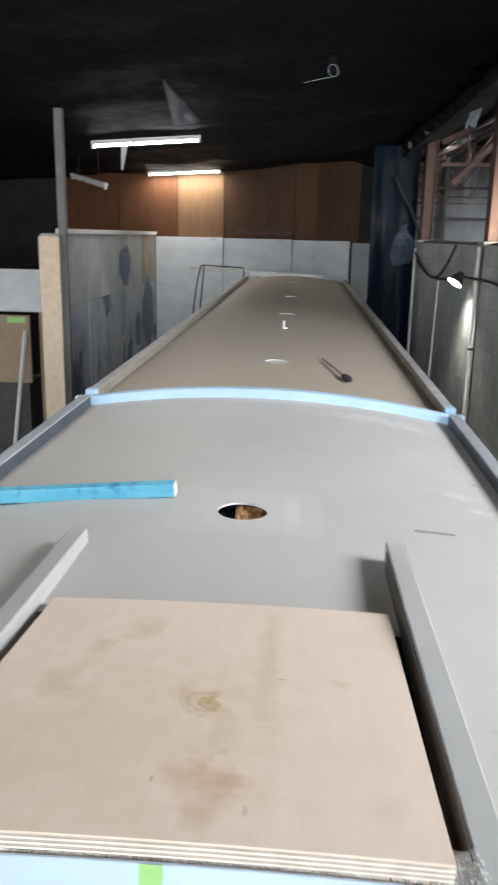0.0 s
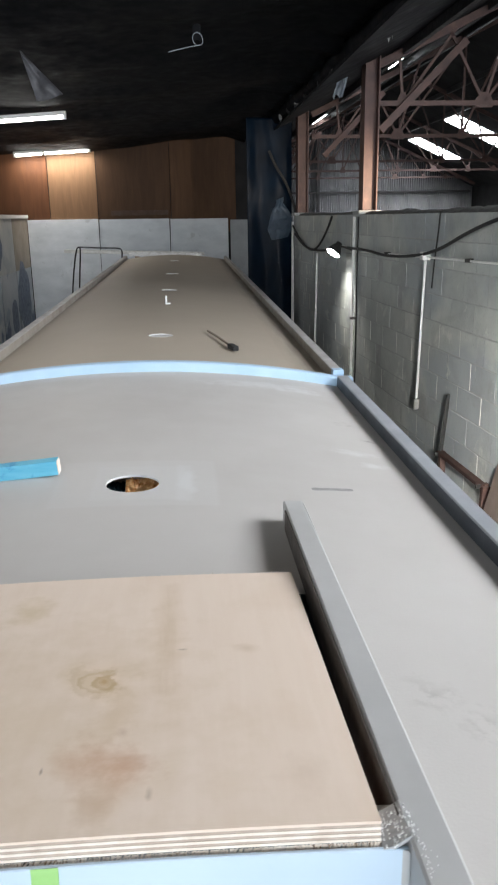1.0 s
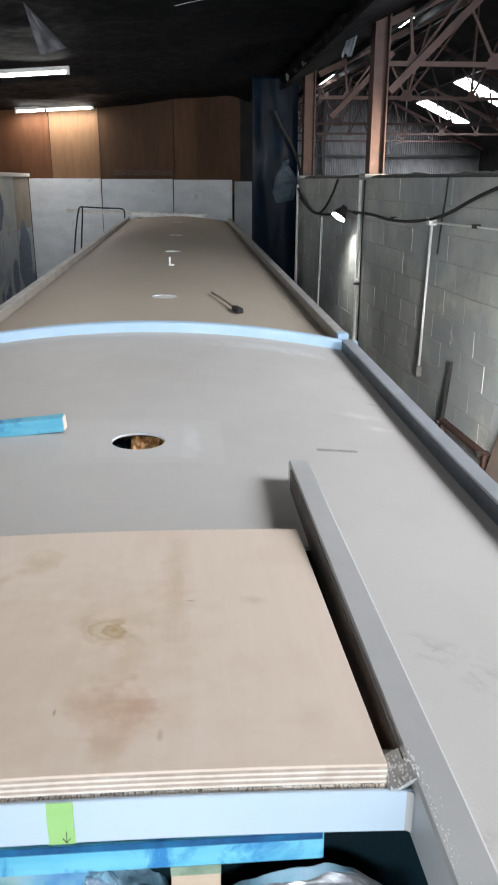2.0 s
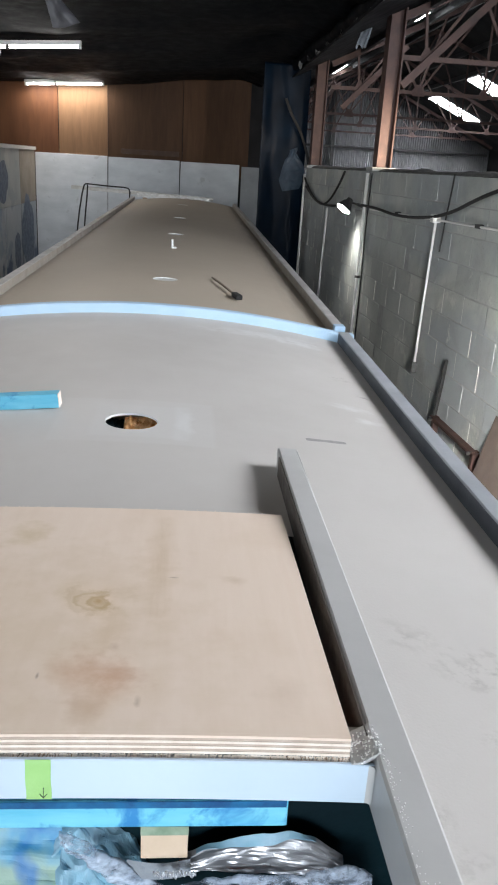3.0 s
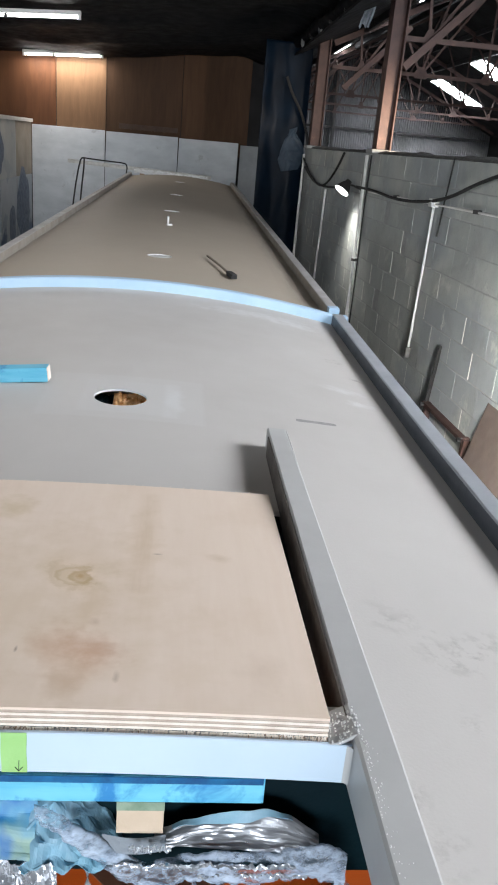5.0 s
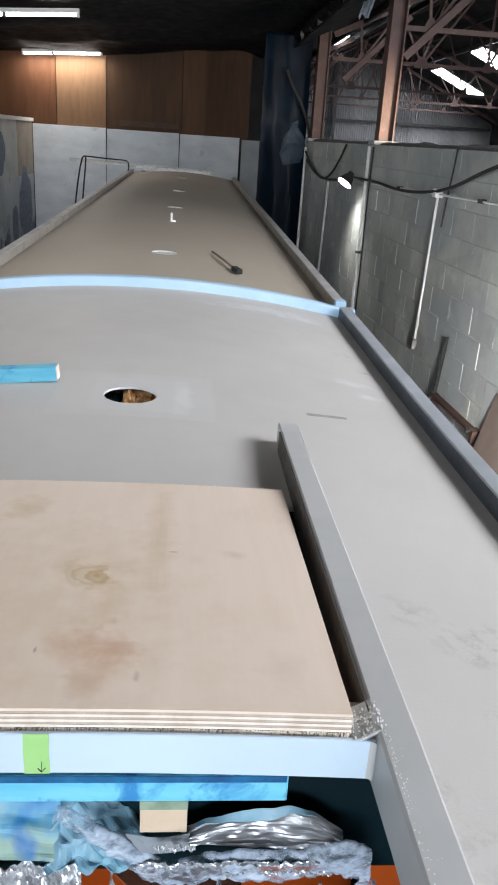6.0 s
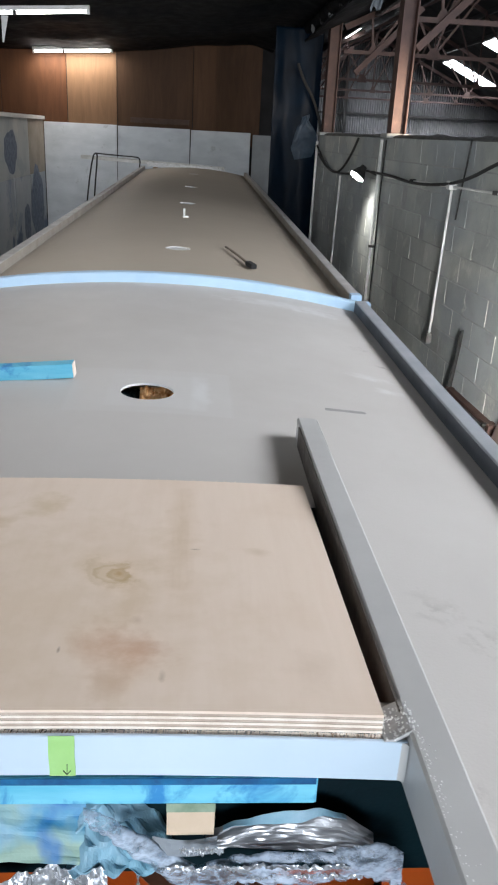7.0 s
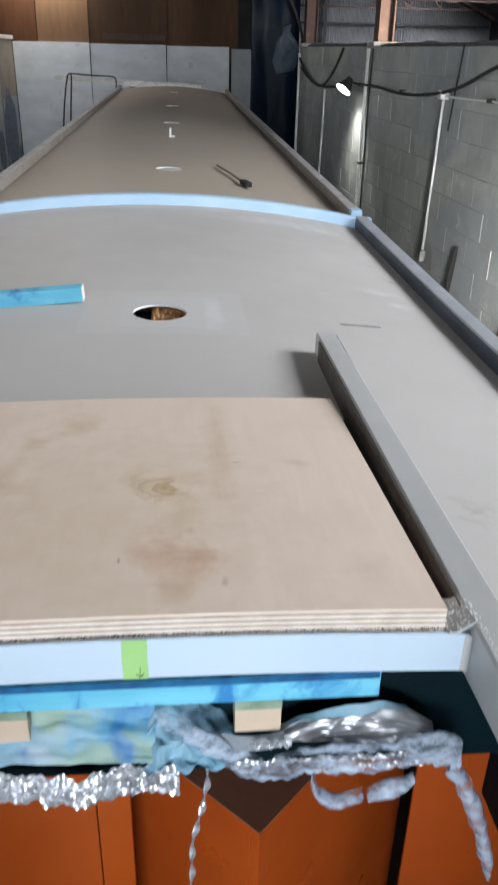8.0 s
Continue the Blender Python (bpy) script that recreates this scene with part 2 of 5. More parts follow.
M_RAILFORE = plain("darkened_brown_grey", (0.23, 0.205, 0.172), (0.33, 0.30, 0.257), 4, 0.5, 0, 0.0006)
M_RAILFORETOP = plain("lightened_brown_grey", (0.30, 0.285, 0.265), (0.44, 0.43, 0.415), 7, 0.5, 0, 0.0006)
M_PALE = plain("pale_blue_paint", (0.38, 0.545, 0.70), (0.45, 0.61, 0.755), 5, 0.55, 0, 0.0005)
M_PALER = plain("pale_blue_gloss", (0.48, 0.595, 0.69), (0.53, 0.64, 0.73), 4, 0.5, 0, 0.0004)
M_GREYP = plain("light_grey_paint", (0.40, 0.40, 0.39), (0.46, 0.46, 0.45), 4, 0.42, 0, 0.00015, 70)
M_GREYPALE = plain("pale_highlight", (0.6, 0.6, 0.58), (0.66, 0.66, 0.64), 20, 0.6)
M_VENEER = plywood_face()
M_PLYA = plain("ply_edge_pale", (0.66, 0.56, 0.46), (0.80, 0.73, 0.65), 40, 0.7, 0, 0.002)
M_PLYB = plain("ply_edge_brown", (0.36, 0.28, 0.22), (0.52, 0.43, 0.35), 40, 0.8, 0, 0.003)
M_BLOCK = block_mat()
M_MORTAR = plain("mortar", (0.26, 0.27, 0.265), (0.34, 0.35, 0.34), 12, 0.9, 0, 0.004, 80)
M_PALEJOINT = plain("pale_mortar", (0.62, 0.62, 0.58), (0.72, 0.72, 0.68), 12, 0.9, 0, 0.003, 80)
M_PLYWALL = ply_wall("brown_plywood", (0.040, 0.020, 0.0095), (0.062, 0.033, 0.0155))
M_PLYRED = ply_wall("red_brown_plywood", (0.060, 0.024, 0.010), (0.088, 0.037, 0.015))
M_PLYPALE = ply_wall("pale_plywood", (0.115, 0.066, 0.035), (0.155, 0.092, 0.05))
def whitewash(name, a, b):
    k = Mat(name, 0.75)
    s = k.noise(2.0, 6, 0.6, k.mapped((1, 1, 2.2)))
    c = k.ramp(s, (0.3, a), (0.65, b))
    c = k.mix(k.grey(k.noise(5, 5, 0.7), 0.6, 0.68, 0, 0.4), c, (0.24, 0.24, 0.24))
    k.colour(c)
    k.bump(k.noise(30, 6, 0.6, k.mapped((1, 1, 2))), 0.001)
    return k.m


M_WHITE = whitewash("whitewashed_board", (0.48, 0.51, 0.53), (0.63, 0.65, 0.67))
M_WHITE2 = whitewash("greyed_whitewash", (0.44, 0.47, 0.50), (0.57, 0.60, 0.62))
M_SPLASH = splashed("grey_board_upper", ((0.31, 0.325, 0.32), (0.43, 0.44, 0.42)), ((0.27, 0.30, 0.32), (0.50, 0.50, 0.46)))
M_DUNBOARD = plain("dun_board", (0.20, 0.17, 0.135), (0.29, 0.25, 0.20), 2, 0.7)
M_SPLASH_LOW = splashed("splashed_board_lower", ((0.26, 0.29, 0.33), (0.42, 0.44, 0.45)), ((0.15, 0.20, 0.28), (0.03, 0.06, 0.13)))
M_RUST = rusty("rusty_red_steel", 0.9)
M_BLACK = film("black_sheet", (0.0028, 0.0032, 0.0042), (0.0045, 0.005, 0.0065), 0.72)
M_NAVY = film("navy_sheet", (0.0011, 0.004, 0.009), (0.0028, 0.009, 0.019), 0.38)
M_NAVY.node_tree.nodes["Principled BSDF"].inputs["Specular IOR Level"].default_value = 0.06
M_CLEAR = plain("milky_film", (0.22, 0.25, 0.28), (0.34, 0.37, 0.4), 9, 0.25, 0, 0.004, 30)
M_FILM = plain("dull_blue_film", (0.005, 0.017, 0.034), (0.016, 0.036, 0.060), 7, 0.6, 0, 0)
M_TUBE = glow("lit_tube", (1.0, 0.97, 0.9), 9)
M_ROOFLIGHT = glow("lit_rooflight", (0.92, 0.96, 1.0), 15)
M_FIXT = plain("white_enamel", (0.6, 0.6, 0.58), (0.7, 0.7, 0.68), 8, 0.4)
M_CORR = plain("zinc_sheet", (0.13, 0.133, 0.137), (0.28, 0.284, 0.29), 0.9, 0.6, 0.2, 0.001)
M_DARKROOF = plain("sooty_sheet", (0.0065, 0.006, 0.006), (0.012, 0.0115, 0.011), 1.2, 0.9)
M_DARKSTEEL = plain("dark_steel", (0.03, 0.03, 0.032), (0.06, 0.058, 0.055), 12, 0.5, 0.3)
M_CONDUIT = plain("grey_conduit", (0.56, 0.57, 0.56), (0.70, 0.71, 0.69), 10, 0.6)
M_POST = plain("dull_grey_post", (0.13, 0.13, 0.125), (0.19, 0.19, 0.18), 10, 0.7)
M_FLAP = plain("dusty_grey_film", (0.045, 0.046, 0.052), (0.09, 0.09, 0.098), 9, 0.5, 0, 0)
M_CABLE = plain("black_rubber", (0.012, 0.012, 0.012), (0.02, 0.02, 0.02), 30, 0.85)
M_SLIDESHADE = plain("brown_black_shade", (0.05, 0.041, 0.034), (0.08, 0.067, 0.056), 20, 0.7)
M_FLOOR = plain("dusty_concrete", (0.17, 0.165, 0.155), (0.25, 0.24, 0.225), 1.5, 0.85, 0, 0.003, 60)
M_TIMBER = plain("raw_pine", (0.53, 0.41, 0.29), (0.64, 0.51, 0.38), 14, 0.7, 0, 0.001)
M_MDF = plain("brown_hardboard", (0.27, 0.19, 0.12), (0.33, 0.24, 0.16), 5, 0.7)
M_BLUEWOOD = blue_timber()
M_FOIL = foil_mat("silver_foil", 0.32, 0.35, 0.42, 0.75)
M_FOILBRIGHT = foil_mat("crinkled_bright_foil", 0.26, 0.6, 0.85, 0.65)
def smeared():
    k = Mat("smeared_film", 0.55)
    c = k.ramp(k.noise(9, 5), (0.32, (0.03, 0.24, 0.44)), (0.5, (0.17, 0.40, 0.54)), (0.66, (0.38, 0.50, 0.55)))
    c = k.mix(k.grey(k.noise(6, 4, 0.5, k.mapped(loc=(2, 1, 4))), 0.51, 0.57, 0, 0.8), c, (0.30, 0.42, 0.28))
    c = k.mix(k.grey(k.noise(8, 4, 0.5, k.mapped(loc=(7, 3, 1))), 0.53, 0.58, 0, 0.85), c, (0.01, 0.15, 0.42))
    k.colour(c)
    k.bump(k.noise(40, 3), 0.002)
    return k.m


M_SMEAR = smeared()
M_ORANGE = plain("varnished_red_wood", (0.34, 0.054, 0.006), (0.50, 0.094, 0.012), 2.2, 0.35, 0, 0.0008)
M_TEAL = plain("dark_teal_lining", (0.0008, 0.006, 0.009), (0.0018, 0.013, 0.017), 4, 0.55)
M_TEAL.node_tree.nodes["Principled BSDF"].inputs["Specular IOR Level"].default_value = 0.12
M_FLUFF = wadding_mat()
M_BLUEFILM = plain("pale_blue_film", (0.13, 0.33, 0.43), (0.32, 0.48, 0.58), 14, 0.6, 0, 0.002, 40)
M_TAPE = plain("green_tape", (0.29, 0.54, 0.17), (0.35, 0.61, 0.22), 20, 0.6)
M_INK = plain("black_ink", (0.01, 0.02, 0.01), (0.015, 0.03, 0.015), 20, 0.6)
M_BRONZE = plain("amber_foil", (0.55, 0.17, 0.025), (1.0, 0.66, 0.32), 55, 0.22, 0.15, 0.008, 50)
M_SEALANT = plain("shiny_sealant", (0.72, 0.72, 0.71), (0.85, 0.85, 0.84), 90, 0.25, 0, 0)
M_CUT = plain("white_cut_edge", (0.55, 0.55, 0.54), (0.68, 0.68, 0.67), 30, 0.6)

# ---- helpers of this scene ----


def thing(name, place=(0, 0, 0), rz=0.0, label="", category="", group="", kind=""):
    o = new(name)
    o.empty_display_size = 0.1
    o.matrix_basis = pose(*place, 0, 0, rz)
    return tagged(o, label, category, group, kind)


def base_of(parent):
    m = Matrix()
    while parent is not None:
        m = parent.matrix_basis @ m
        parent = parent.parent
    return m


def part(name, bm, material, parent=None, label="", smooth=False, local=False):
    """Links a bmesh, given in world places (local: in the parent's own), as one mesh object."""
    bmesh.ops.recalc_face_normals(bm, faces=bm.faces)
    if parent is not None and not local:
        bm.transform(base_of(parent).inverted())
    me = bpy.data.meshes.new(name)
    bm.to_mesh(me)
    bm.free()
    me.materials.append(material)
    if smooth:
        for p in me.polygons:
            p.use_smooth = True
    o = new(name, me)
    o.parent = parent
    if label:
        o["label"] = label
    return o


def add_box(bm, lo, hi, bevel=0.0, m=None):
    v = [bm.verts.new((x, y, z)) for x in (lo[0], hi[0]) for y in (lo[1], hi[1]) for z in (lo[2], hi[2])]
    f = [bm.faces.new([v[i] for i in q]) for q in ((0, 1, 3, 2), (4, 6, 7, 5), (0, 4, 5, 1), (2, 3, 7, 6), (0, 2, 6, 4), (1, 5, 7, 3))]
    if bevel:
        es = list({e for g in f for e in g.edges})
        r = bmesh.ops.bevel(bm, geom=es, offset=bevel, segments=2, profile=0.7, affect="EDGES")
        v = list({w for g in r["faces"] for w in g.verts} | {w for w in v if w.is_valid})
    if m is not None:
        for w in v:
            w.co = m @ w.co
    return bm


def box(lo, hi, bevel=0.0, m=None):
    return add_box(bmesh.new(), lo, hi, bevel, m)


def bar(a, b, w, h, bevel=0.0, up=(0, 0, 1), bm=None):
    """A straight bar of section w x h from a to b."""
    a, b = Vector(a), Vector(b)
    d = (b - a)
    y = d.normalized()
    x = y.cross(Vector(up)).normalized()
    z = x.cross(y)
    m = Matrix((x, y, z)).transposed().to_4x4()
    m.translation = a
    return add_box(bm if bm is not None else bmesh.new(), (-w / 2, 0, -h / 2), (w / 2, d.length, h / 2), bevel, m)


def tube(points, r, sides=8, bm=None, smoothing=1):
    """A round bar through points."""
    pts = [Vector(p) for p in points]
    for _ in range(smoothing if len(pts) > 2 else 0):
        q = [pts[0]]
        for a, b in zip(pts, pts[1:]):
            q += [a.lerp(b, 0.25), a.lerp(b, 0.75)]
        pts = q + [pts[-1]]
    bm = bm if bm is not None else bmesh.new()
    rings = []
    for i, p in enumerate(pts):
        d = (pts[min(i + 1, len(pts) - 1)] - pts[max(i - 1, 0)]).normalized()
        side = d.cross(Vector((0.3, 0.2, 1))).normalized()
        up = side.cross(d)
        rings.append([bm.verts.new(p + r * (math.cos(u) * side + math.sin(u) * up)) for u in (2 * math.pi * k / sides for k in range(sides))])
    for a, b in zip(rings, rings[1:]):
        for k in range(sides):
            bm.faces.new((a[k], a[(k + 1) % sides], b[(k + 1) % sides], b[k]))
    bm.faces.new(rings[0])
    bm.faces.new(rings[-1][::-1])
    return bm


def sheet(nu, nv, fn, thick=0.0):
    """A grid surface fn(u, v), u and v from 0 to 1, with a thickness."""
    bm = bmesh.new()
    g = [[bm.verts.new(fn(i / nu, j / nv)) for j in range(nv + 1)] for i in range(nu + 1)]
    for i in range(nu):
        for j in range(nv):
            bm.faces.new((g[i][j], g[i + 1][j], g[i + 1][j + 1], g[i][j + 1]))
    if thick:
        bm.normal_update()
        low = [[bm.verts.new(w.co - w.normal * thick) for w in row] for row in g]
        for i in range(nu):
            for j in range(nv):
                bm.faces.new((low[i][j], low[i][j + 1], low[i + 1][j + 1], low[i + 1][j]))
        rim = [(i, 0) for i in range(nu)] + [(nu, j) for j in range(nv)] + [(i, nv) for i in range(nu, 0, -1)] + [(0, j) for j in range(nv, 0, -1)]
        for (a, b), (c, d) in zip(rim, rim[1:] + rim[:1]):
            bm.faces.new((g[a][b], low[a][b], low[c][d], g[c][d]))
    return bm


def fbm(x, y, z=0.0, octaves=4):
    return noise.fractal(Vector((x, y, z)), 1.0, 2.0, octaves)


# ---- the shed ----
def crown(y):
    return 2.243 + 0.0079 * (y - 1.18) + 0.0127 * max(0.0, 1.6 - y) ** 2


def roof_z(x, y):
    """The cambered roof; the boat leans a little towards the block wall."""
    return crown(y) - 0.070 * (x / 0.757) ** 2 - 0.020 * x


ground = thing("floor", label="dusty grey concrete workshop floor", category="floor", kind="structure")
part("slab", box((-9, -12, -0.2), (12, 30, 0)), M_FLOOR, ground)
# block wall beside the boat: local y runs along it, its face is at local x = 0
WALL = pose(2.33, 5.0, 0, 0, 0, math.degrees(math.atan(0.06)))
wall_east = thing("wall_east", (2.33, 5.0, 0), math.degrees(math.atan(0.06)), "grey painted concrete block wall with ragged top", "wall", kind="structure")
part("mortar_core", box((0.0025, -13, 0), (0.19, 7.3, 2.87)), M_MORTAR, wall_east, local=True)


def wy(y):
    """Along the wall for a world y."""
    return (y - 5.0) * math.sqrt(1 + 0.06 ** 2)


def on_wall(y, z, out=0.0):
    return WALL @ Vector((-out, wy(y), z))


def capping(u, v):
    a = 2 * math.pi * v
    y = -12.9 + 20.2 * u
    lump = 0.016 * fbm(y * 10, 3 * v, 0.4)
    return Vector((0.1 + (0.115 + lump) * math.cos(a), y, 2.875 + max(-0.006, (0.03 + lump * 1.2 + 0.008 * fbm(y * 0.9, 1)) * math.sin(a))))


part("capping", sheet(260, 10, capping), plain("sooty_mortar", (0.05, 0.05, 0.048), (0.10, 0.10, 0.095), 15, 0.95, 0, 0.005, 60), wall_east, "dark crumbly mortar along the top", local=True)

# rear wall: whitewashed boards below, brown plywood above
wall_north = thing("wall_north", (0, 15.2, 0), label="whitewashed boards under brown plywood sheets", category="wall", kind="structure")
for x0, x1, m in ((-2.846, -1.5, M_WHITE), (-1.497, -0.14, M_WHITE2), (-0.135, 1.0, M_WHITE2)):
    part("white_board", box((x0 + 0.004, 15.2, 0), (x1 - 0.004, 15.24, 2.87 - 0.03 * (x0 + 2.8) / 4), 0.004), m, wall_north)
part("grey_end_board", box((1.03, 15.0, 0), (1.42, 15.04, 2.82), 0.004), plain("grey_board", (0.22, 0.23, 0.235), (0.3, 0.31, 0.315), 3, 0.7), wall_north, "dull grey board standing on end")
for x0, x1 in ((-4.7, -3.6), (-3.59, -2.41), (-2.4, -1.5), (-1.49, -0.105), (-0.095, 1.16)):
    part("plywood_sheet", box((x0 + 0.001, 15.25, 2.6), (x1 - 0.001, 15.27, 4.9), 0.003), M_PLYRED if x1 < -2 else M_PLYPALE if x1 < -1 else M_PLYWALL, wall_north, "paler plywood sheet" if x0 == -2.4 else "")
part("dark_slot", box((-1.25, 15.225, 2.93), (-0.16, 15.249, 3.02), 0.003), plain("dark_brown_board", (0.03, 0.013, 0.005), (0.05, 0.022, 0.008), 5, 0.7), wall_north)
part("backing", box((-9, 15.3, 0), (1.9, 15.5, 5.2)), M_DARKROOF, wall_north)
for x in (-1.495, -0.135):
    part("black_strip", bar((x, 15.19, 2.26), (x + 0.01, 15.19, 2.86), 0.012, 0.008), M_CABLE, wall_north)

# side partition of splashed boards on the far side of the boat
wall_west = thing("wall_west", (-2.85, 9, 0), label="paint-splashed partition boards, white and navy", category="wall", kind="structure")
for y0, y1 in ((8.95, 10.15), (10.16, 11.35), (11.36, 12.55), (12.56, 13.8), (13.81, 15.19)):
    part("partition_board", box((-2.88, y0, 2.0), (-2.85, y1, 2.9), 0.003), M_SPLASH if y0 < 13 else M_DUNBOARD, wall_west)
    part("partition_board", box((-2.882, y0 + 0.2 * (y1 - y0) - 0.2, 0), (-2.852, y1 - 0.004, 1.995), 0.003), M_SPLASH_LOW, wall_west, "board smeared with blue-grey paint")
part("top_rail", box((-2.9, 8.95, 2.9), (-2.82, 15.19, 2.96), 0.004), M_FIXT, wall_west)
navy = plain("navy_paint", (0.012, 0.03, 0.075), (0.02, 0.05, 0.11), 6, 0.4)


def blob(y, z, ry, rz, seed):
    bm = bmesh.new()
    c = bm.verts.new((-2.846, y, z))
    ring = []
    for k in range(36):
        a = 2 * math.pi * k / 36
        s = 1 + 0.22 * fbm(math.cos(a) * 1.3, math.sin(a) * 1.6, seed)
        ring.append(bm.verts.new((-2.846, y + ry * s * math.cos(a), z + rz * s * math.sin(a))))
    for k in range(36):
        bm.faces.new((c, ring[k], ring[(k + 1) % 36]))
    return bm


for y, z, ry, rz in ((12.45, 2.40, 0.42, 0.34), (14.35, 1.45, 0.55, 0.62), (13.4, 1.25, 0.25, 0.3), (9.3, 0.85, 0.3, 0.35)):
    part("paint_patch", blob(y, z, ry, rz, y), navy, wall_west, "navy paint patch")

# closing walls, roofs
wall_south = thing("wall_south", (0, -9, 0), label="dark rear workshop wall with a wide open doorway", category="wall", kind="structure")
part("wall_panel", box((-9, -9.2, 0), (-3.6, -9, 6.2)), M_DARKROOF, wall_south)
part("wall_panel", box((2.0, -9.2, 0), (10.1, -9, 6.2)), M_DARKROOF, wall_south)
part("lintel", box((-3.6, -9.2, 4.5), (2.0, -9, 6.2)), M_DARKROOF, wall_south)
# unseen wall; its opening is added for the west fill light
wall_far = thing("wall_outer", (-9, 0, 0), label="unseen dark outer workshop wall with an opening added for light", category="wall", kind="structure")
part("outer_panel", box((-9.2, -9.2, 0), (-9, -3.6, 5.2)), M_DARKROOF, wall_far)
part("outer_panel", box((-9.2, 4.6, 0), (-9, 15.5, 5.2)), M_DARKROOF, wall_far)
part("lintel", box((-9.2, -3.6, 4.0), (-9, 4.6, 5.2)), M_DARKROOF, wall_far)
hall_wall = thing("hall_wall", (9.9, 0, 0), label="dark outer wall of the steel hall", category="wall", kind="structure")
part("outer_panel", box((9.9, -9.2, 0), (10.1, 26.7, 3.74)), M_DARKROOF, hall_wall)
hall_inner = thing("hall_inner_wall", (1.3, 15.5, 0), label="dark inner wall of the steel hall", category="wall", kind="structure")
part("inner_panel", box((1.62, 15.55, 0), (1.8, 26.5, 4.5)), M_DARKROOF, hall_inner)


def ceiling_at(x, y):
    return 4.38 + 0.057 * x - 0.03 * (y - 10)


def black_ceiling(u, v):
    x, y = -8.9 + 10.85 * u, -8.9 + 24.1 * v
    x -= 0.06 * max(0.0, y - 5) * u
    sag = 0.07 * fbm(x * 0.5, y * 0.35, 0.2) + 0.03 * abs(math.sin(y * 1.9 + 0.4 * x)) - 0.02 * fbm(x * 2, y * 1.4, 3)
    edge = max(0.0, u - 0.94) / 0.06
    return Vector((x, y, ceiling_at(x, y) + sag - 0.10 * edge ** 2 * (1 + 0.8 * fbm(y * 2.3, 1.0))))


part_c = part("ceiling", sheet(90, 170, black_ceiling, 0.004), M_BLACK, None, smooth=True)
tagged(part_c, "sagging black plastic sheeting stretched as a ceiling", "ceiling", kind="structure")

# the sheeting's edge, rolled over a timber and hanging in tatters
roll = thing("sheet_roll", (2.1, 5, 4.4), 0, "black sheeting rolled along the ceiling's ragged edge", "sheeting")


def rolled(u, v):
    a, y = 2 * math.pi * v, -8.0 + 23.0 * u
    r = 0.12 + 0.035 * fbm(y * 1.3, math.cos(a), math.sin(a), 3)
    return Vector((2.12 - 0.06 * (y - 5) + r * math.cos(a), y, 4.50 - 0.03 * (y - 8) * 0.7 + r * 1.1 * math.sin(a)))


def slope_z(x):
    return 4.35 + 0.47 * (x - 2.0) if x < 5.2 else 8.2 - 0.45 * x


part("roll", sheet(150, 12, rolled), M_BLACK, roll, smooth=True)
tg = random.Random(8)
for k in range(16):
    y = 2.5 + 0.62 * k + tg.uniform(-0.2, 0.2)
    x, z = 2.06 - 0.06 * (y - 5), 4.42 - 0.021 * (y - 8)
    w, l = tg.uniform(0.06, 0.22), tg.uniform(0.05, 0.16)
    part("tatter", sheet(5, 6, lambda u, v: Vector((x + 0.03 * math.sin(7 * u + k), y + w * (u - 0.5) * (1 - 0.6 * v), z - l * v * (0.6 + 0.4 * math.sin(9 * u + k)))), 0.002), M_POST if k % 2 else M_DARKSTEEL, roll, "torn grey tatter")

# steel hall: roof slopes, trusses, columns
hall_roof = thing("hall_roof", (5.2, 9, 4.4), label="sooty dark sheet roof of the steel hall", category="roof", kind="structure")


def roof_quad(x0, x1, y0, y1, up=0.0, th=0.03):
    bm = bmesh.new()
    v = [bm.verts.new((x, y, slope_z(x) + up + d)) for d in (0, th) for x, y in ((x0, y0), (x1, y0), (x1, y1), (x0, y1))]
    for q in ((0, 1, 2, 3), (4, 7, 6, 5), (0, 4, 5, 1), (1, 5, 6, 2), (2, 6, 7, 3), (3, 7, 4, 0)):
        bm.faces.new([v[i] for i in q])
    return bm


part("eave_sheeting", roof_quad(1.6, 2.55, -9.2, 26.7, -0.004), M_BLACK, hall_roof, "black sheeting fixed under the eaves")
part("roof_sheet", roof_quad(2.552, 5.199, -9.2, 26.7), M_DARKROOF, hall_roof)
part("roof_sheet", roof_quad(5.201, 10.1, -9.2, 26.7), M_DARKROOF, hall_roof)
# bright slits of daylight between the eaves sheets
for y0, y1, x in ((16.9, 18.6, 3.16), (13.3, 14.6, 3.16), (10.9, 11.5, 3.16), (9.6, 9.9, 3.14), (13.9, 14.7, 2.85), (11.0, 11.7, 2.85), (17.6, 18.9, 2.8), (20.0, 20.6, 2.7)):
    part("daylight_slit", roof_quad(x, x + 0.05, y0, y1, -0.012, 0.006), M_ROOFLIGHT, hall_roof, "bright gap of daylight")
for y0, xs in ((19.15, (6.75, 7.12, 7.5, 7.9, 8.3)), (23.3, (7.0, 7.35, 7.7, 8.05, 8.4))):
    for a, b in zip(xs, xs[1:]):
        part("rooflight", roof_quad(a + 0.02, b - 0.02, y0, y0 + 1.0, -0.012, 0.006), M_ROOFLIGHT, hall_roof, "bright translucent rooflight")

gable = thing("hall_gable", (5, 26.5, 0), label="corrugated zinc gable wall of the steel hall", category="wall", kind="structure")


def corrugated(u, v):
    x = 1.8 + 8.1 * u
    return Vector((x, 26.5 + 0.012 * math.sin(x * 2 * math.pi / 0.076), v * (slope_z(x))))


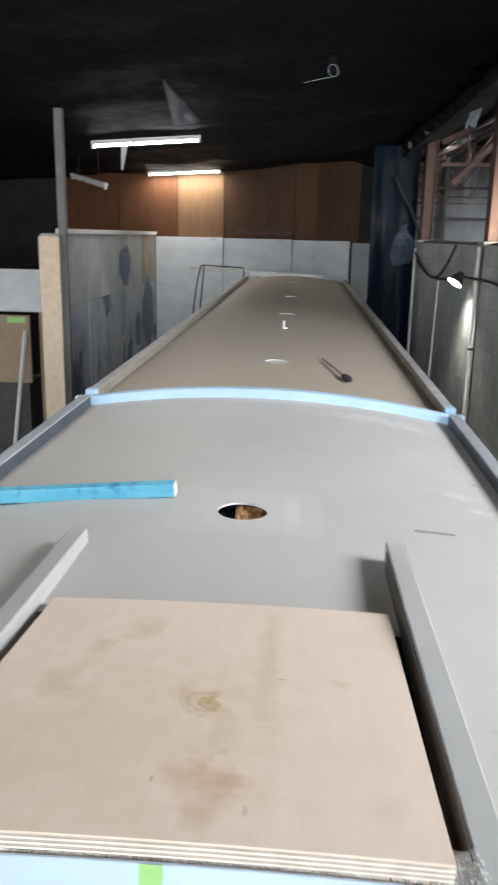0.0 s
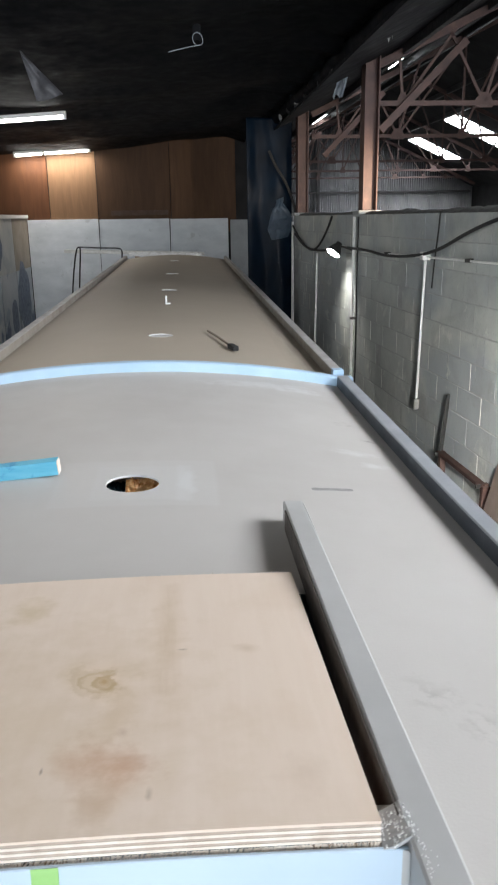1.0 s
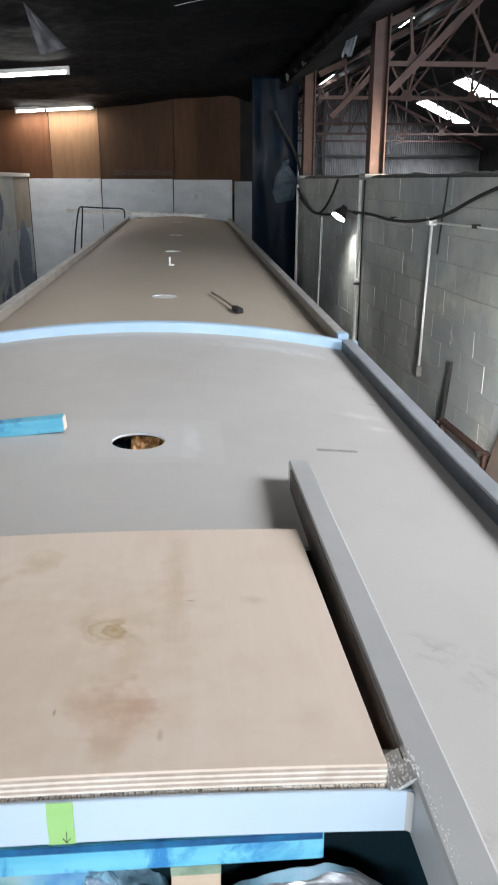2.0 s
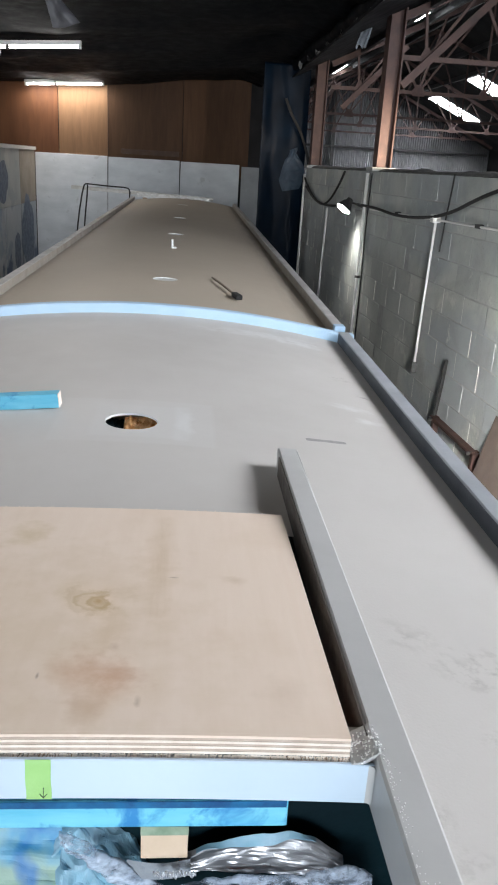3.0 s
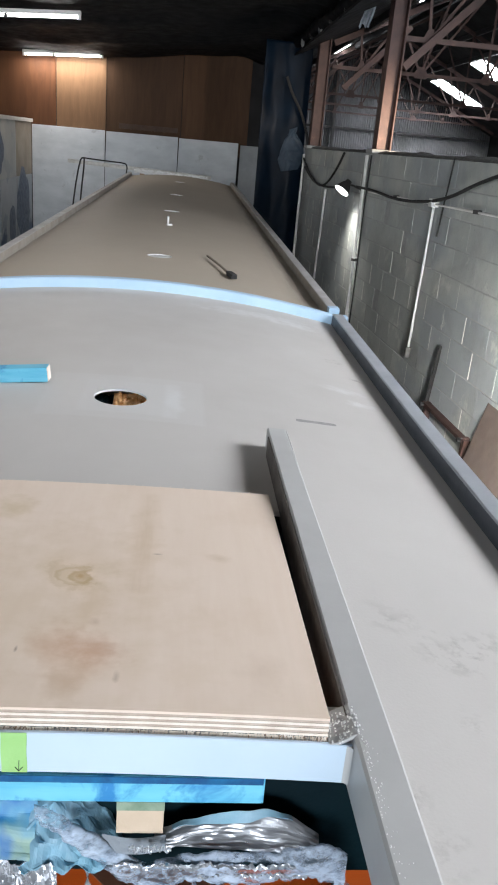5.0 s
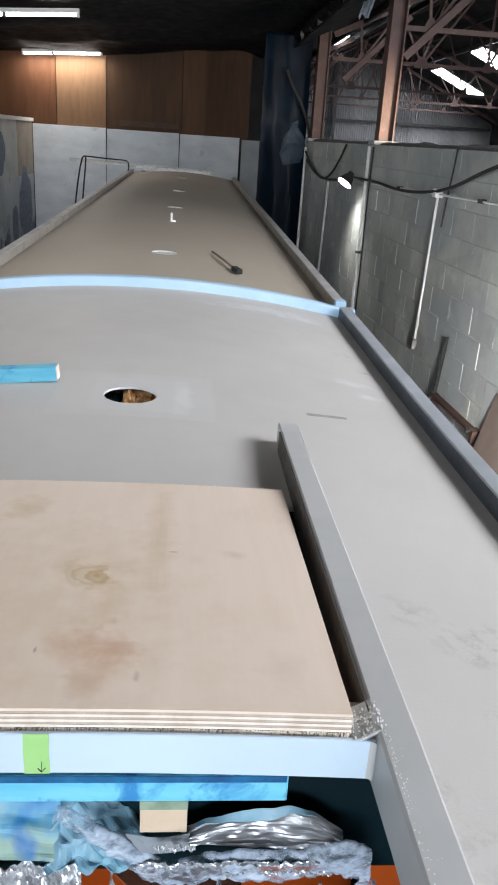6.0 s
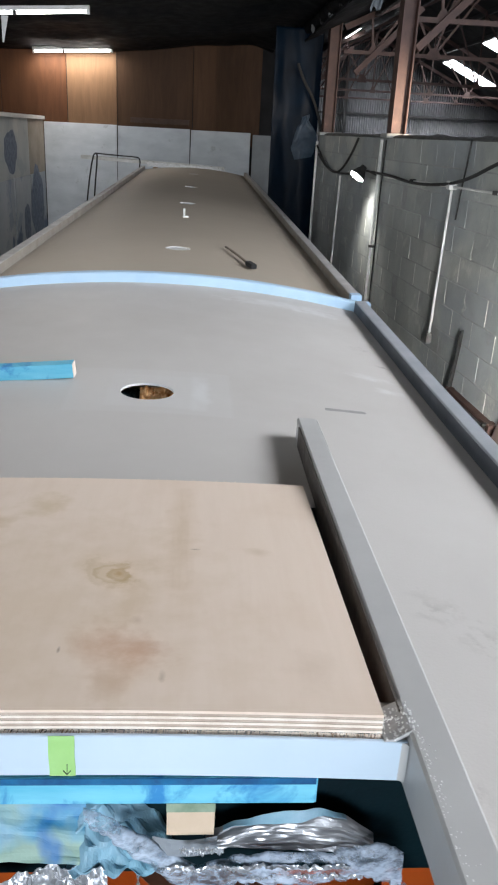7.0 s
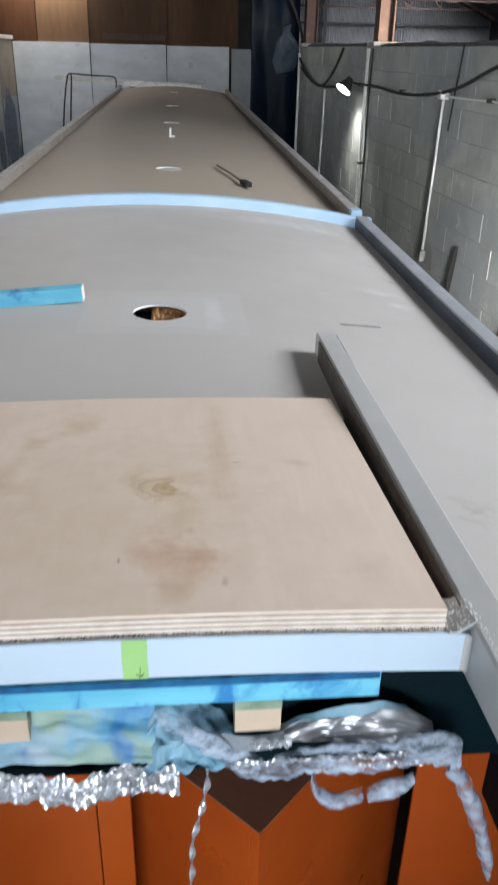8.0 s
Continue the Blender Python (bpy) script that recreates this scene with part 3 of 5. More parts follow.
part("corrugated_sheet", sheet(860, 2, corrugated, 0.002), M_CORR, gable, smooth=True)
for z in (3.6,):
    part("rail", bar((1.9, 26.4, z), (9.8, 26.4, z), 0.05, 0.07), M_DARKSTEEL, gable)
for x in (4.6, 6.4):
    part("post", bar((x, 26.36, 2), (x, 26.36, slope_z(x)), 0.1, 0.08, up=(0, 1, 0)), M_DARKSTEEL, gable)


def h_column(x, y):
    c = thing("steel_column", (x, y, 0), 3.4, "rusty red steel column rising behind the block wall", "column", "columns of the hall")
    for dx in (-0.075, 0.075):
        part("flange", box((dx - 0.008, -0.085, 2.87), (dx + 0.008, 0.085, 4.6), 0.002), M_RUST, c, local=True)
    part("web", box((-0.067, -0.006, 2.87), (0.067, 0.006, 4.6)), M_RUST, c, local=True)
    part("collar", box((-0.14, -0.13, 2.87), (0.13, 0.13, 2.915), 0.02), M_MORTAR, c, "lumpy mortar at the wall top", local=True)
    return c


for y in (8.35, 11.95, -0.9, 4.2):
    h_column(2.39 - 0.06 * (y - 5), y)


def truss(y):
    t = thing("roof_truss", (2.1, y, 4.2), 0, "rusty steel angle roof truss spanning the hall", "truss", "trusses of the hall")
    z0 = 4.02
    part("bottom_chord", bar((2.12, y, z0), (9.6, y, z0), 0.05, 0.05), M_RUST, t)
    part("top_chord", bar((2.12, y, 4.33), (5.2, y, 5.76), 0.06, 0.08), M_RUST, t)
    part("top_chord", bar((9.6, y, 3.80), (5.2, y, 5.76), 0.06, 0.08), M_RUST, t)
    for a, b in (((2.55, z0), (2.5, 4.5)), ((2.55, z0), (3.1, 4.75)), ((3.45, z0), (3.05, 4.72)), ((3.45, z0), (3.75, 5.05)), ((3.45, z0), (4.45, 5.38)), ((4.45, z0), (4.45, 5.38)),
                 ((4.45, z0), (5.2, 5.72)), ((5.95, z0), (5.2, 5.72)), ((5.95, z0), (5.95, 5.4)), ((6.95, z0), (5.95, 5.38)), ((6.95, z0), (6.7, 5.05)), ((6.95, z0), (7.4, 4.75)),
                 ((7.9, z0), (7.4, 4.72)), ((7.9, z0), (8.0, 4.5)), ((8.62, z0), (8.05, 4.45)), ((8.62, z0), (9.1, 4.03))):
        part("strut", bar((a[0], y, a[1]), (b[0], y, b[1]), 0.03, 0.03, up=(0, 1, 0)), M_RUST, t)
    for x in (2.55, 3.45, 4.45, 5.95, 6.95, 7.9, 8.62):
        w = 0.10 if x in (3.45, 6.95) else 0.065
        bm = bmesh.new()
        plan = ((-w, -0.045), (w, -0.045), (w * 0.9, 0.04), (w * 0.35, 0.11), (-w * 0.35, 0.11), (-w * 0.9, 0.04))
        near, far = [[bm.verts.new((x + q[0], y + d, z0 + q[1])) for q in plan] for d in (-0.014, 0.014)]
        bm.faces.new(near)
        bm.faces.new(far[::-1])
        for k in range(6):
            bm.faces.new((near[k], far[k], far[(k + 1) % 6], near[(k + 1) % 6]))
        part("gusset", bm, M_RUST, t)
    part("knee_brace", bar((2.30, y - 0.06, 3.74), (3.2, y - 0.06, 4.63), 0.07, 0.075), M_RUST, t)
    return t


for y in (8.38, 11.98, 17.6, 21.4, 25.5):
    truss(y)
for x in (2.55, 3.45, 4.4, 6.0, 6.6):
    p = part("purlin", bar((x, -9, slope_z(x) - 0.06), (x, 26.4, slope_z(x) - 0.06), 0.05, 0.1), M_DARKSTEEL, hall_roof)

# navy plastic curtain at the end of the block wall
def curtain(u, v):
    x = 1.16 + 0.72 * u
    z = 0.0 + 4.35 * v
    pleat = 0.02 * math.sin(u * 7 + 2.5 * fbm(x, z * 0.4))
    return Vector((x, 12.45 + pleat + 0.04 * fbm(x * 1.2, z * 0.4, 4, 2) + 0.012 * fbm(x * 4, z * 1.1, 7, 2), z))


drape = thing("navy_curtain", (1.5, 12.45, 0), 0, "navy blue plastic curtain hanging beside the block wall", "curtain")
part("drape", sheet(80, 130, curtain, 0.004), M_NAVY, drape, smooth=True)


def clear_bag(u, v):
    wide = 0.10 + 0.22 * math.sin(math.pi * min(1, 0.15 + v)) ** 0.8
    x, z = 1.68 + 1.2 * wide * (u - 0.5) + 0.03 * fbm(3 * v, 2), 2.52 + 0.62 * v + 0.05 * (u - 0.5)
    crumple = 0.04 * abs(fbm(u * 2, v * 4, 2, 2))
    return Vector((x, 12.39 - 0.7 * crumple - 0.02 * math.sin(math.pi * u), z))


part("film_patch", sheet(26, 40, clear_bag, 0.003), M_FILM, drape, "crumpled milky plastic film")


# ---- the boat ----
boat = thing("narrowboat", (0, 0, 0), label="grey-primed narrowboat under repair in a workshop", category="boat")
HOLES = (1.19, 3.57, 6.09, 7.9, 10.19)
END = 11.7


def half(y, side=1):
    """From the middle line to the foot of the upstand; the far side lies a little further out."""
    return (0.764 if side > 0 else 0.770) - 0.035 * max(0.0, y - 3) / 8.7


def roof_mesh(y0, y1):
    bm = bmesh.new()
    ys = [-1.2, -0.8, -0.4, 0.0, 0.3, 0.6] if y0 < 0 else [y0]
    y = max(0.75, y0 + 0.25)
    while y < y1 - 0.05:
        ys.append(y)
        y += 0.25
    ys.append(y1)
    holes = [h for h in HOLES if y0 < h < y1]
    for h in holes:
        ys = [k for k in ys if abs(k - h) > 0.16] + [h - 0.1, h - 0.05, h, h + 0.05, h + 0.1]
    ys = sorted(ys)
    xs = [-1, -0.88, -0.75, -0.6, -0.45, -0.29, -0.2, -0.1, -0.05, 0, 0.05, 0.1, 0.2, 0.29, 0.462, 0.6, 0.75, 0.88, 1]

    def real(k, y):
        return k if abs(k) <= 0.1 else k * half(y, k)

    grid = {}

    def vert(i, j):
        if (i, j) not in grid:
            x = real(xs[i], ys[j])
            grid[i, j] = bm.verts.new((x, ys[j], roof_z(x, ys[j])))
        return grid[i, j]

    for j in range(len(ys) - 1):
        for i in range(len(xs) - 1):
            mid_x, mid_y = (xs[i] + xs[i + 1]) / 2, (ys[j] + ys[j + 1]) / 2
            if mid_y < 0.6 and abs(mid_x) < 0.44:
                continue
            if abs(mid_x) < 0.1 and any(abs(mid_y - h) < 0.1 for h in holes):
                continue
            bm.faces.new((vert(i, j), vert(i + 1, j), vert(i + 1, j + 1), vert(i, j + 1)))
    for h in holes:
        i0, j0 = xs.index(-0.1), min(range(len(ys)), key=lambda j: abs(ys[j] - h + 0.1))
        walk_ = [(4, 2), (4, 3), (4, 4), (3, 4), (2, 4), (1, 4), (0, 4), (0, 3), (0, 2), (0, 1), (0, 0), (1, 0), (2, 0), (3, 0), (4, 0), (4, 1)]
        outer = [vert(i0 + a, j0 + b) for a, b in walk_]
        inner = []
        for k in range(48):
            a = 2 * math.pi * k / 48
            x, y = 0.065 * math.cos(a), h + 0.065 * math.sin(a)
            inner.append(bm.verts.new((x, y, roof_z(x, y))))
        for k in range(16):
            q = (k + 1) % 16
            bm.faces.new((outer[k], outer[q], inner[3 * q % 48], inner[3 * k + 2], inner[3 * k + 1], inner[3 * k]))
    return bm


part("roof", roof_mesh(-1.2, 2.61), M_ROOF, boat, "cambered roof in matt grey primer", smooth=True)
part("fore_roof", roof_mesh(2.612, END), M_ROOF_FORE, boat, "cambered fore roof, paint browned for reflected wood and dimmer light", smooth=True)
for h in HOLES:
    bm = bmesh.new()
    n = 40
    rings = [[bm.verts.new((r * math.cos(2 * math.pi * k / n), h + r * math.sin(2 * math.pi * k / n), roof_z(r * math.cos(2 * math.pi * k / n), h) + z)) for k in range(n)] for r, z in ((0.0655, 0.0004), (0.0650, -0.005), (0.0638, -0.005), (0.0644, 0.0004))]
    for a, b in zip(rings, rings[1:] + rings[:1]):
        for k in range(n):
            bm.faces.new((a[k], a[(k + 1) % n], b[(k + 1) % n], b[k]))
    part("vent_hole_rim", bm, M_CUT, boat, "bare white cut edge of a vent hole")
    if h > 2:
        part("vent_lining", sheet(10, 10, lambda u, v: Vector((0.15 * (u - 0.5), h + 0.15 * (v - 0.5), roof_z(0.15 * (u - 0.5), h) - 0.006 - 0.006 * abs(fbm(u * 4, v * 4, h, 2)))), 0.001), M_FIXT, boat, "white lining just under the vent hole")


def profile_along(pts, y0, y1, step=0.4, side=1):
    """Sweeps a closed profile of (distance in from the roof's edge, height over it) along the roof."""
    bm = bmesh.new()
    n = max(1, int((y1 - y0) / step))
    rings = []
    for j in range(n + 1):
        y = y0 + (y1 - y0) * j / n
        rings.append([bm.verts.new((side * (half(y, side) + a), y, roof_z(side * half(y, side), y) + b)) for a, b in pts])
    for a, b in zip(rings, rings[1:]):
        for k in range(len(pts)):
            bm.faces.new((a[k], a[(k + 1) % len(pts)], b[(k + 1) % len(pts)], b[k]))
    bm.faces.new(rings[0])
    bm.faces.new(rings[-1][::-1])
    return bm


RAIL = ((0.0, -0.03), (0.0005, 0.0), (0.002, 0.042), (0.045, 0.042), (0.047, 0.038), (0.047, -0.05))
CAP = ((0.0005, 0.0422), (0.001, 0.044), (0.004, 0.0462), (0.044, 0.0452), (0.0485, 0.041), (0.0485, 0.0))
FORE = 0.002
for s in (-1, 1):
    part("edge_rail", profile_along(RAIL, -1.2, 2.582, 0.3, s), M_RAIL, boat, "blue-grey upstand along the roof edge, darkened as in shade")
    part("edge_rail", profile_along([(a, b + (FORE if b > 0 else 0)) for a, b in RAIL], 2.68, END, 0.5, s), M_RAILFORE, boat, "blue-grey upstand along the roof edge, darkened as in shade")
    part("rail_cap", profile_along(CAP, -1.2, 2.582, 0.3, s), M_RAILTOP, boat, "worn top of the upstand, lightened as if lit from above")
    part("rail_cap", profile_along([(a, b + FORE) for a, b in CAP], 2.70, END, 0.5, s), M_RAILFORETOP, boat, "worn top of the upstand, lightened as if lit from above")
    part("rail_end", profile_along([(a - 0.002 * (b < 0.01) + (0.003 if a > 0.05 else -0.002), b + (0.012 if b > 0 else 0)) for a, b in RAIL], 2.66, 2.71, 0.1, s), M_PALE, boat, "pale blue end of the upstand")

# pale blue strip bent over the roof
bm = bmesh.new()
rings = []
for k in range(61):
    x = -0.842 + 1.677 * k / 60
    z = roof_z(max(-0.79, min(0.785, x)), 2.6)
    rings.append([bm.verts.new((x, 2.6 + dy, z + dz)) for dy, dz in ((-0.016, -0.004), (-0.014, 0.033), (-0.009, 0.038), (0.04, 0.038), (0.046, 0.033), (0.046, -0.004))])
for a, b in zip(rings, rings[1:]):
    for k in range(6):
        bm.faces.new((a[k], a[(k + 1) % 6], b[(k + 1) % 6], b[k]))
bm.faces.new(rings[0])
bm.faces.new(rings[-1][::-1])
part("cross_strip", bm, M_PALE, boat, "pale blue painted strip bent across the roof")


def runner(s):
    """The hatch slide beside the opening: a bar that falls a little towards the bow."""
    bm = bmesh.new()
    rings = []
    for y, top in ((-1.2, 2.305), (-0.045, 2.300), (0.45, 2.287), (0.955, 2.272)):
        base = roof_z(0.37, y) - 0.01
        rings.append([bm.verts.new((s * x, y, z)) for x, z in ((0.338, base), (0.338, top - 0.003), (0.341, top), (0.377, top - 0.002), (0.380, top - 0.005), (0.380, base))])
    for a, b in zip(rings, rings[1:]):
        for k in range(6):
            bm.faces.new((a[k], a[(k + 1) % 6], b[(k + 1) % 6], b[k]))
    bm.faces.new(rings[0])
    bm.faces.new(rings[-1][::-1])
    return bm


for s in (-1, 1):
    part("hatch_runner", runner(s), M_GREYP, boat, "light grey hatch runner")
    # the runner's lit edge, drawn as a thin pale bar
    part("runner_seam", bar((s * 0.381, -1.0, 2.3005), (s * 0.381, 0.95, 2.2685), 0.0012, 0.002), M_GREYPALE, boat, "thin pale bar, a highlight drawn along the runner's edge")

# coved corners where the hatch front meets the runners
for s in (-1, 1):
    bm = bmesh.new()
    r = 0.006
    plan = [(0.3374, -0.0313)] + [(0.3374 - r + r * math.sin(a), -0.0313 - r + r * math.cos(a)) for a in (math.pi / 2 * k / 10 for k in range(11))]
    low, top = [[bm.verts.new((s * x, y, z)) for x, y in plan] for z in (2.2383, 2.2858)]
    bm.faces.new(low)
    bm.faces.new(top[::-1])
    for k in range(len(plan)):
        q = (k + 1) % len(plan)
        bm.faces.new((low[k], top[k], top[q], low[q]))
    part("corner_cove", bm, M_GREYP, boat, "coved light grey corner")

# hatch opening: front coaming face and the sides below the runners
def arched(y0, y1, low, top):
    """A bar across the hatch that follows the roof's camber."""
    bm = bmesh.new()
    rings = []
    for k in range(25):
        x = -0.3375 + 0.675 * k / 24
        drop = 0.0085 * (x / 0.333) ** 2
        rings.append([bm.verts.new((x, y, z - drop)) for y, z in ((y0, low), (y0, top - 0.0012), (y0 + 0.0012, top), (y1, top), (y1, low))])
    for a, b in zip(rings, rings[1:]):
        for k in range(5):
            bm.faces.new((a[k], a[(k + 1) % 5], b[(k + 1) % 5], b[k]))
    bm.faces.new(rings[0])
    bm.faces.new(rings[-1][::-1])
    return bm


part("coaming", arched(-0.0268, 0.03, 2.249, 2.2925), M_GREYP, boat)
part("coaming_face", arched(-0.031, -0.027, 2.2465, 2.2945), M_PALER, boat, "pale blue painted front face of the hatch")
for s in (-1, 1):
    part("opening_side", box((min(s * 0.3385, s * 0.35), -1.2, 2.236), (max(s * 0.3385, s * 0.35), -0.05, 2.2605)), M_GREYP, boat)
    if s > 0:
        # brown-black skin on the runner's unlit inner face: shade put in as colour
        part("gasket", bar((s * 0.336, 0.0, 2.2675), (s * 0.336, 0.90, 2.2412), 0.0032, 0.06, 0.001), M_SLIDESHADE, boat, "brown-black skin for the shade on the slide's inner face")
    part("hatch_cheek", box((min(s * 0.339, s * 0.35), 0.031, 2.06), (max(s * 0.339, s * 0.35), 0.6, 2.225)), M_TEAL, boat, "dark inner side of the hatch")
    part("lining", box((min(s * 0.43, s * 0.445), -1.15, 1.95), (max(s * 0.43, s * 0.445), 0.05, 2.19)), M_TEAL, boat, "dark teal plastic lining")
    part("cabin_side", box((min(s * 0.725, s * 0.77), -1.2, 0.9), (max(s * 0.725, s * 0.77), END, 2.09), 0.004), M_RAIL, boat)

OUTLINE = ((END + 1.6, 0.03), (END + 1.2, 0.42), (END + 0.7, 0.78), (END + 0.1, 0.98), (END - 0.6, 1.03), (-1.9, 1.03), (-2.3, 0.9), (-2.55, 0.62), (-2.65, 0.2))


def hull_shell(inset, z0, z1):
    """The hull's plan as a closed wall of that thickness."""
    loop = [(w, y) for y, w in OUTLINE] + [(-w, y) for y, w in reversed(OUTLINE)]
    cy = sum(y for _, y in loop) / len(loop)
    inner = [(x * (1 - inset / 1.03), cy + (y - cy) * (1 - inset / 7.5)) for x, y in loop]
    bm = bmesh.new()
    n = len(loop)
    ring = [[bm.verts.new((x, y, z)) for x, y in pts] for pts, z in ((loop, z0), (loop, z1), (inner, z1), (inner, z0))]
    for a, b in zip(ring, ring[1:] + ring[:1]):
        for k in range(n):
            bm.faces.new((a[k], a[(k + 1) % n], b[(k + 1) % n], b[k]))
    return bm


def deck(y0, y1, z):
    rows_ = [(y, w - 0.03) for y, w in OUTLINE if y0 < y < y1]
    edge_ = (y0, 0.98) if y0 > 0 else (y1, 0.98)
    rows_ = [r for r in rows_] + [edge_] if y0 > 0 else [edge_] + [r for r in rows_]
    bm = bmesh.new()
    pts = [(w, y) for y, w in rows_] + [(-w, y) for y, w in reversed(rows_)]
    top = [bm.verts.new((x, y, z)) for x, y in pts]
    low = [bm.verts.new((x, y, z - 0.03)) for x, y in pts]
    bm.faces.new(top)
    bm.faces.new(low[::-1])
    for k in range(len(pts)):
        q = (k + 1) % len(pts)
        bm.faces.new((top[k], low[k], low[q], top[q]))
    return bm


part("hull", hull_shell(0.05, 0.26, 1.2), M_DARKSTEEL, boat, "black painted steel hull")
part("base_plate", hull_shell(0.9, 0.255, 0.30), M_DARKSTEEL, boat)
for s in (-1, 1):
    part("side_deck", box((min(s * 0.771, s * 0.985), -1.6, 1.16), (max(s * 0.836, s * 0.985), END - 0.4, 1.198), 0.004), M_DARKSTEEL, boat)
part("fore_deck", deck(END - 0.3, END + 1.7, 1.19), M_DARKSTEEL, boat)
part("stern_deck", deck(-2.7, -1.22, 1.0), M_DARKSTEEL, boat)
for s in (-1, 1):
    part("rear_bulkhead", box((min(s * 0.36, s * 0.79), -1.2, 0.9), (max(s * 0.36, s * 0.79), -1.16, 2.14)), M_RAIL, boat)
part("front_bulkhead", box((-0.79, END - 0.05, 0.9), (0.79, END, 2.2)), M_RAIL, boat)
part("cabin_floor", box((-0.95, -1.6, 0.48), (0.95, END - 0.6, 0.52)), M_MDF, boat)
for y in (0, 5, 10):
    b_ = thing("support_beam", (0, y, 0), 0, "heavy timber beam under the boat", "beam", "beams under the boat")
    part("beam", box((-1.2, -0.12, 0), (1.2, 0.12, 0.26), 0.01), M_MDF, b_, local=True)

# ---- loose things ----
board = thing("plywood_board", (0, 0, 2.281), label="birch plywood board with stained top, laid on the hatch", category="board")
TILT = Matrix.Translation((0, 0, 2.3145)) @ Matrix.Rotation(math.atan(-0.080), 4, "X")


def sagged(x):
    """How far the board, bent over the cambered coaming, hangs below its middle."""
    return 0.0055 * (x / 0.313) ** 2


def ply_sheet(z1, inset):
    bm = bmesh.new()
    xs = [(-0.313 + inset) + (0.626 - 2 * inset) * k / 10 for k in range(11)]
    rings = [[bm.verts.new(TILT @ Vector((x, y, z - sagged(x)))) for y, z in ((-0.02 + inset, z1 - 0.0029), (0.634 - inset, z1 - 0.0029), (0.634 - inset, z1), (-0.02 + inset, z1))] for x in xs]
    for a, b in zip(rings, rings[1:]):
        for k in range(4):
            bm.faces.new((a[k], a[(k + 1) % 4], b[(k + 1) % 4], b[k]))
    bm.faces.new(rings[0])
    bm.faces.new(rings[-1][::-1])
    return bm


for i in range(7):
    z1 = -0.003 * i - (0.0002 if i else 0)
    inset = 0.0 if i % 2 == 0 else 0.0005
    part("ply", ply_sheet(z1, inset), M_VENEER if i == 0 else (M_PLYA if i % 2 == 0 else M_PLYB), board, "stained birch face veneer" if i == 0 else "")
rng = random.Random(4)
for tone, count, reach in ((M_PLYA, 1100, 0.008), (M_MDF, 240, 0.005), (M_DARKSTEEL, 50, 0.004)):
    fuzz = bmesh.new()
    for k in range(count):
        x = rng.uniform(-0.312, 0.312)
        if tone is not M_PLYA and fbm(x * 14, 1.7) < -0.12:
            continue
        l = rng.uniform(0.3, 1) * reach
        z = 2.2952 - sagged(x) - rng.uniform(0, 0.002)
        p = [fuzz.verts.new(v) for v in ((x, -0.0222, z), (x + 0.0014, -0.0222, z), (x + rng.uniform(-0.004, 0.004), -0.0226 - rng.uniform(0, 0.006), z - l))]
        fuzz.faces.new(p)
    part("splinter_fringe", fuzz, tone, board, "ragged fringe of splinters")["kind"] = "stuff"

tuft = bmesh.new()
for k in range(60):
    x = rng.uniform(-0.31, 0.312)
    p = [TILT @ Vector(q) for q in ((x, 0.6335, -0.0005 - sagged(x)), (x + 0.002, 0.6335, -0.0005 - sagged(x)), (x + rng.uniform(-0.003, 0.004), 0.6345 + rng.uniform(0, 0.004), rng.uniform(-0.001, 0.003) - sagged(x)))]
    tuft.faces.new([tuft.verts.new(q) for q in p])
part("splinter_edge", tuft, M_PLYA, board, "ragged sawn far edge")["kind"] = "stuff"

# blue-stained timber lying on the roof
stick = thing("timber_stick", (-0.19, 1.285, roof_z(-0.3, 1.285)), 0, "square timber stick painted bright blue, bare sawn end", "timber stick")
SK = Matrix.Translation((-0.188, 1.289, roof_z(-0.188, 1.289) + 0.004)) @ Matrix.Rotation(radians(180.3), 4, "Z") @ Matrix.Rotation(radians(4.8), 4, "Y")
part("stick_body", box((0.001, -0.02, 0.0), (0.62, 0.02, 0.036), 0.0015, SK), M_BLUEWOOD, stick)
part("sawn_end", box((-0.001, -0.0195, 0.0005), (0.001, 0.0195, 0.0355), 0.0005, SK), M_PLYA, stick, "pale bare sawn end")

# white bracket standing on the roof
brk = thing("white_bracket", (0, 5.05, roof_z(0, 5.05)), 12, "small white upright bracket standing on the roof", "bracket")
part("upright", box((-0.010, -0.010, 0), (0.004, 0.005, 0.060), 0.003), M_CONDUIT, brk, local=True)
part("foot", box((-0.013, -0.03, 0), (0.024, 0.008, 0.011), 0.003), M_CONDUIT, brk, local=True)

# brush with a long handle lying beyond the strip
tl = thing("dusting_brush", (0.3, 3.4, roof_z(0.3, 3.4)), 0, "long-handled brush with black head lying on the roof", "brush")
za, zb = roof_z(0.254, 3.705) + 0.012, roof_z(0.37, 3.16) + 0.016
handle = part("handle", tube([(0.254, 3.705, za), (0.30, 3.49, (za + zb) / 2 + 0.003), (0.352, 3.23, zb)], 0.0058, 10), plain("worn_grey_wood", (0.16, 0.13, 0.10), (0.24, 0.19, 0.15), 20, 0.6), tl, "worn grey-brown wooden handle", smooth=True)
part("head", bar((0.352, 3.235, zb), (0.374, 3.13, zb), 0.030, 0.023, 0.006), M_CABLE, tl, "black head")
part("ferrule", bar((0.349, 3.25, zb), (0.353, 3.234, zb), 0.022, 0.019, 0.004), M_DARKSTEEL, handle)

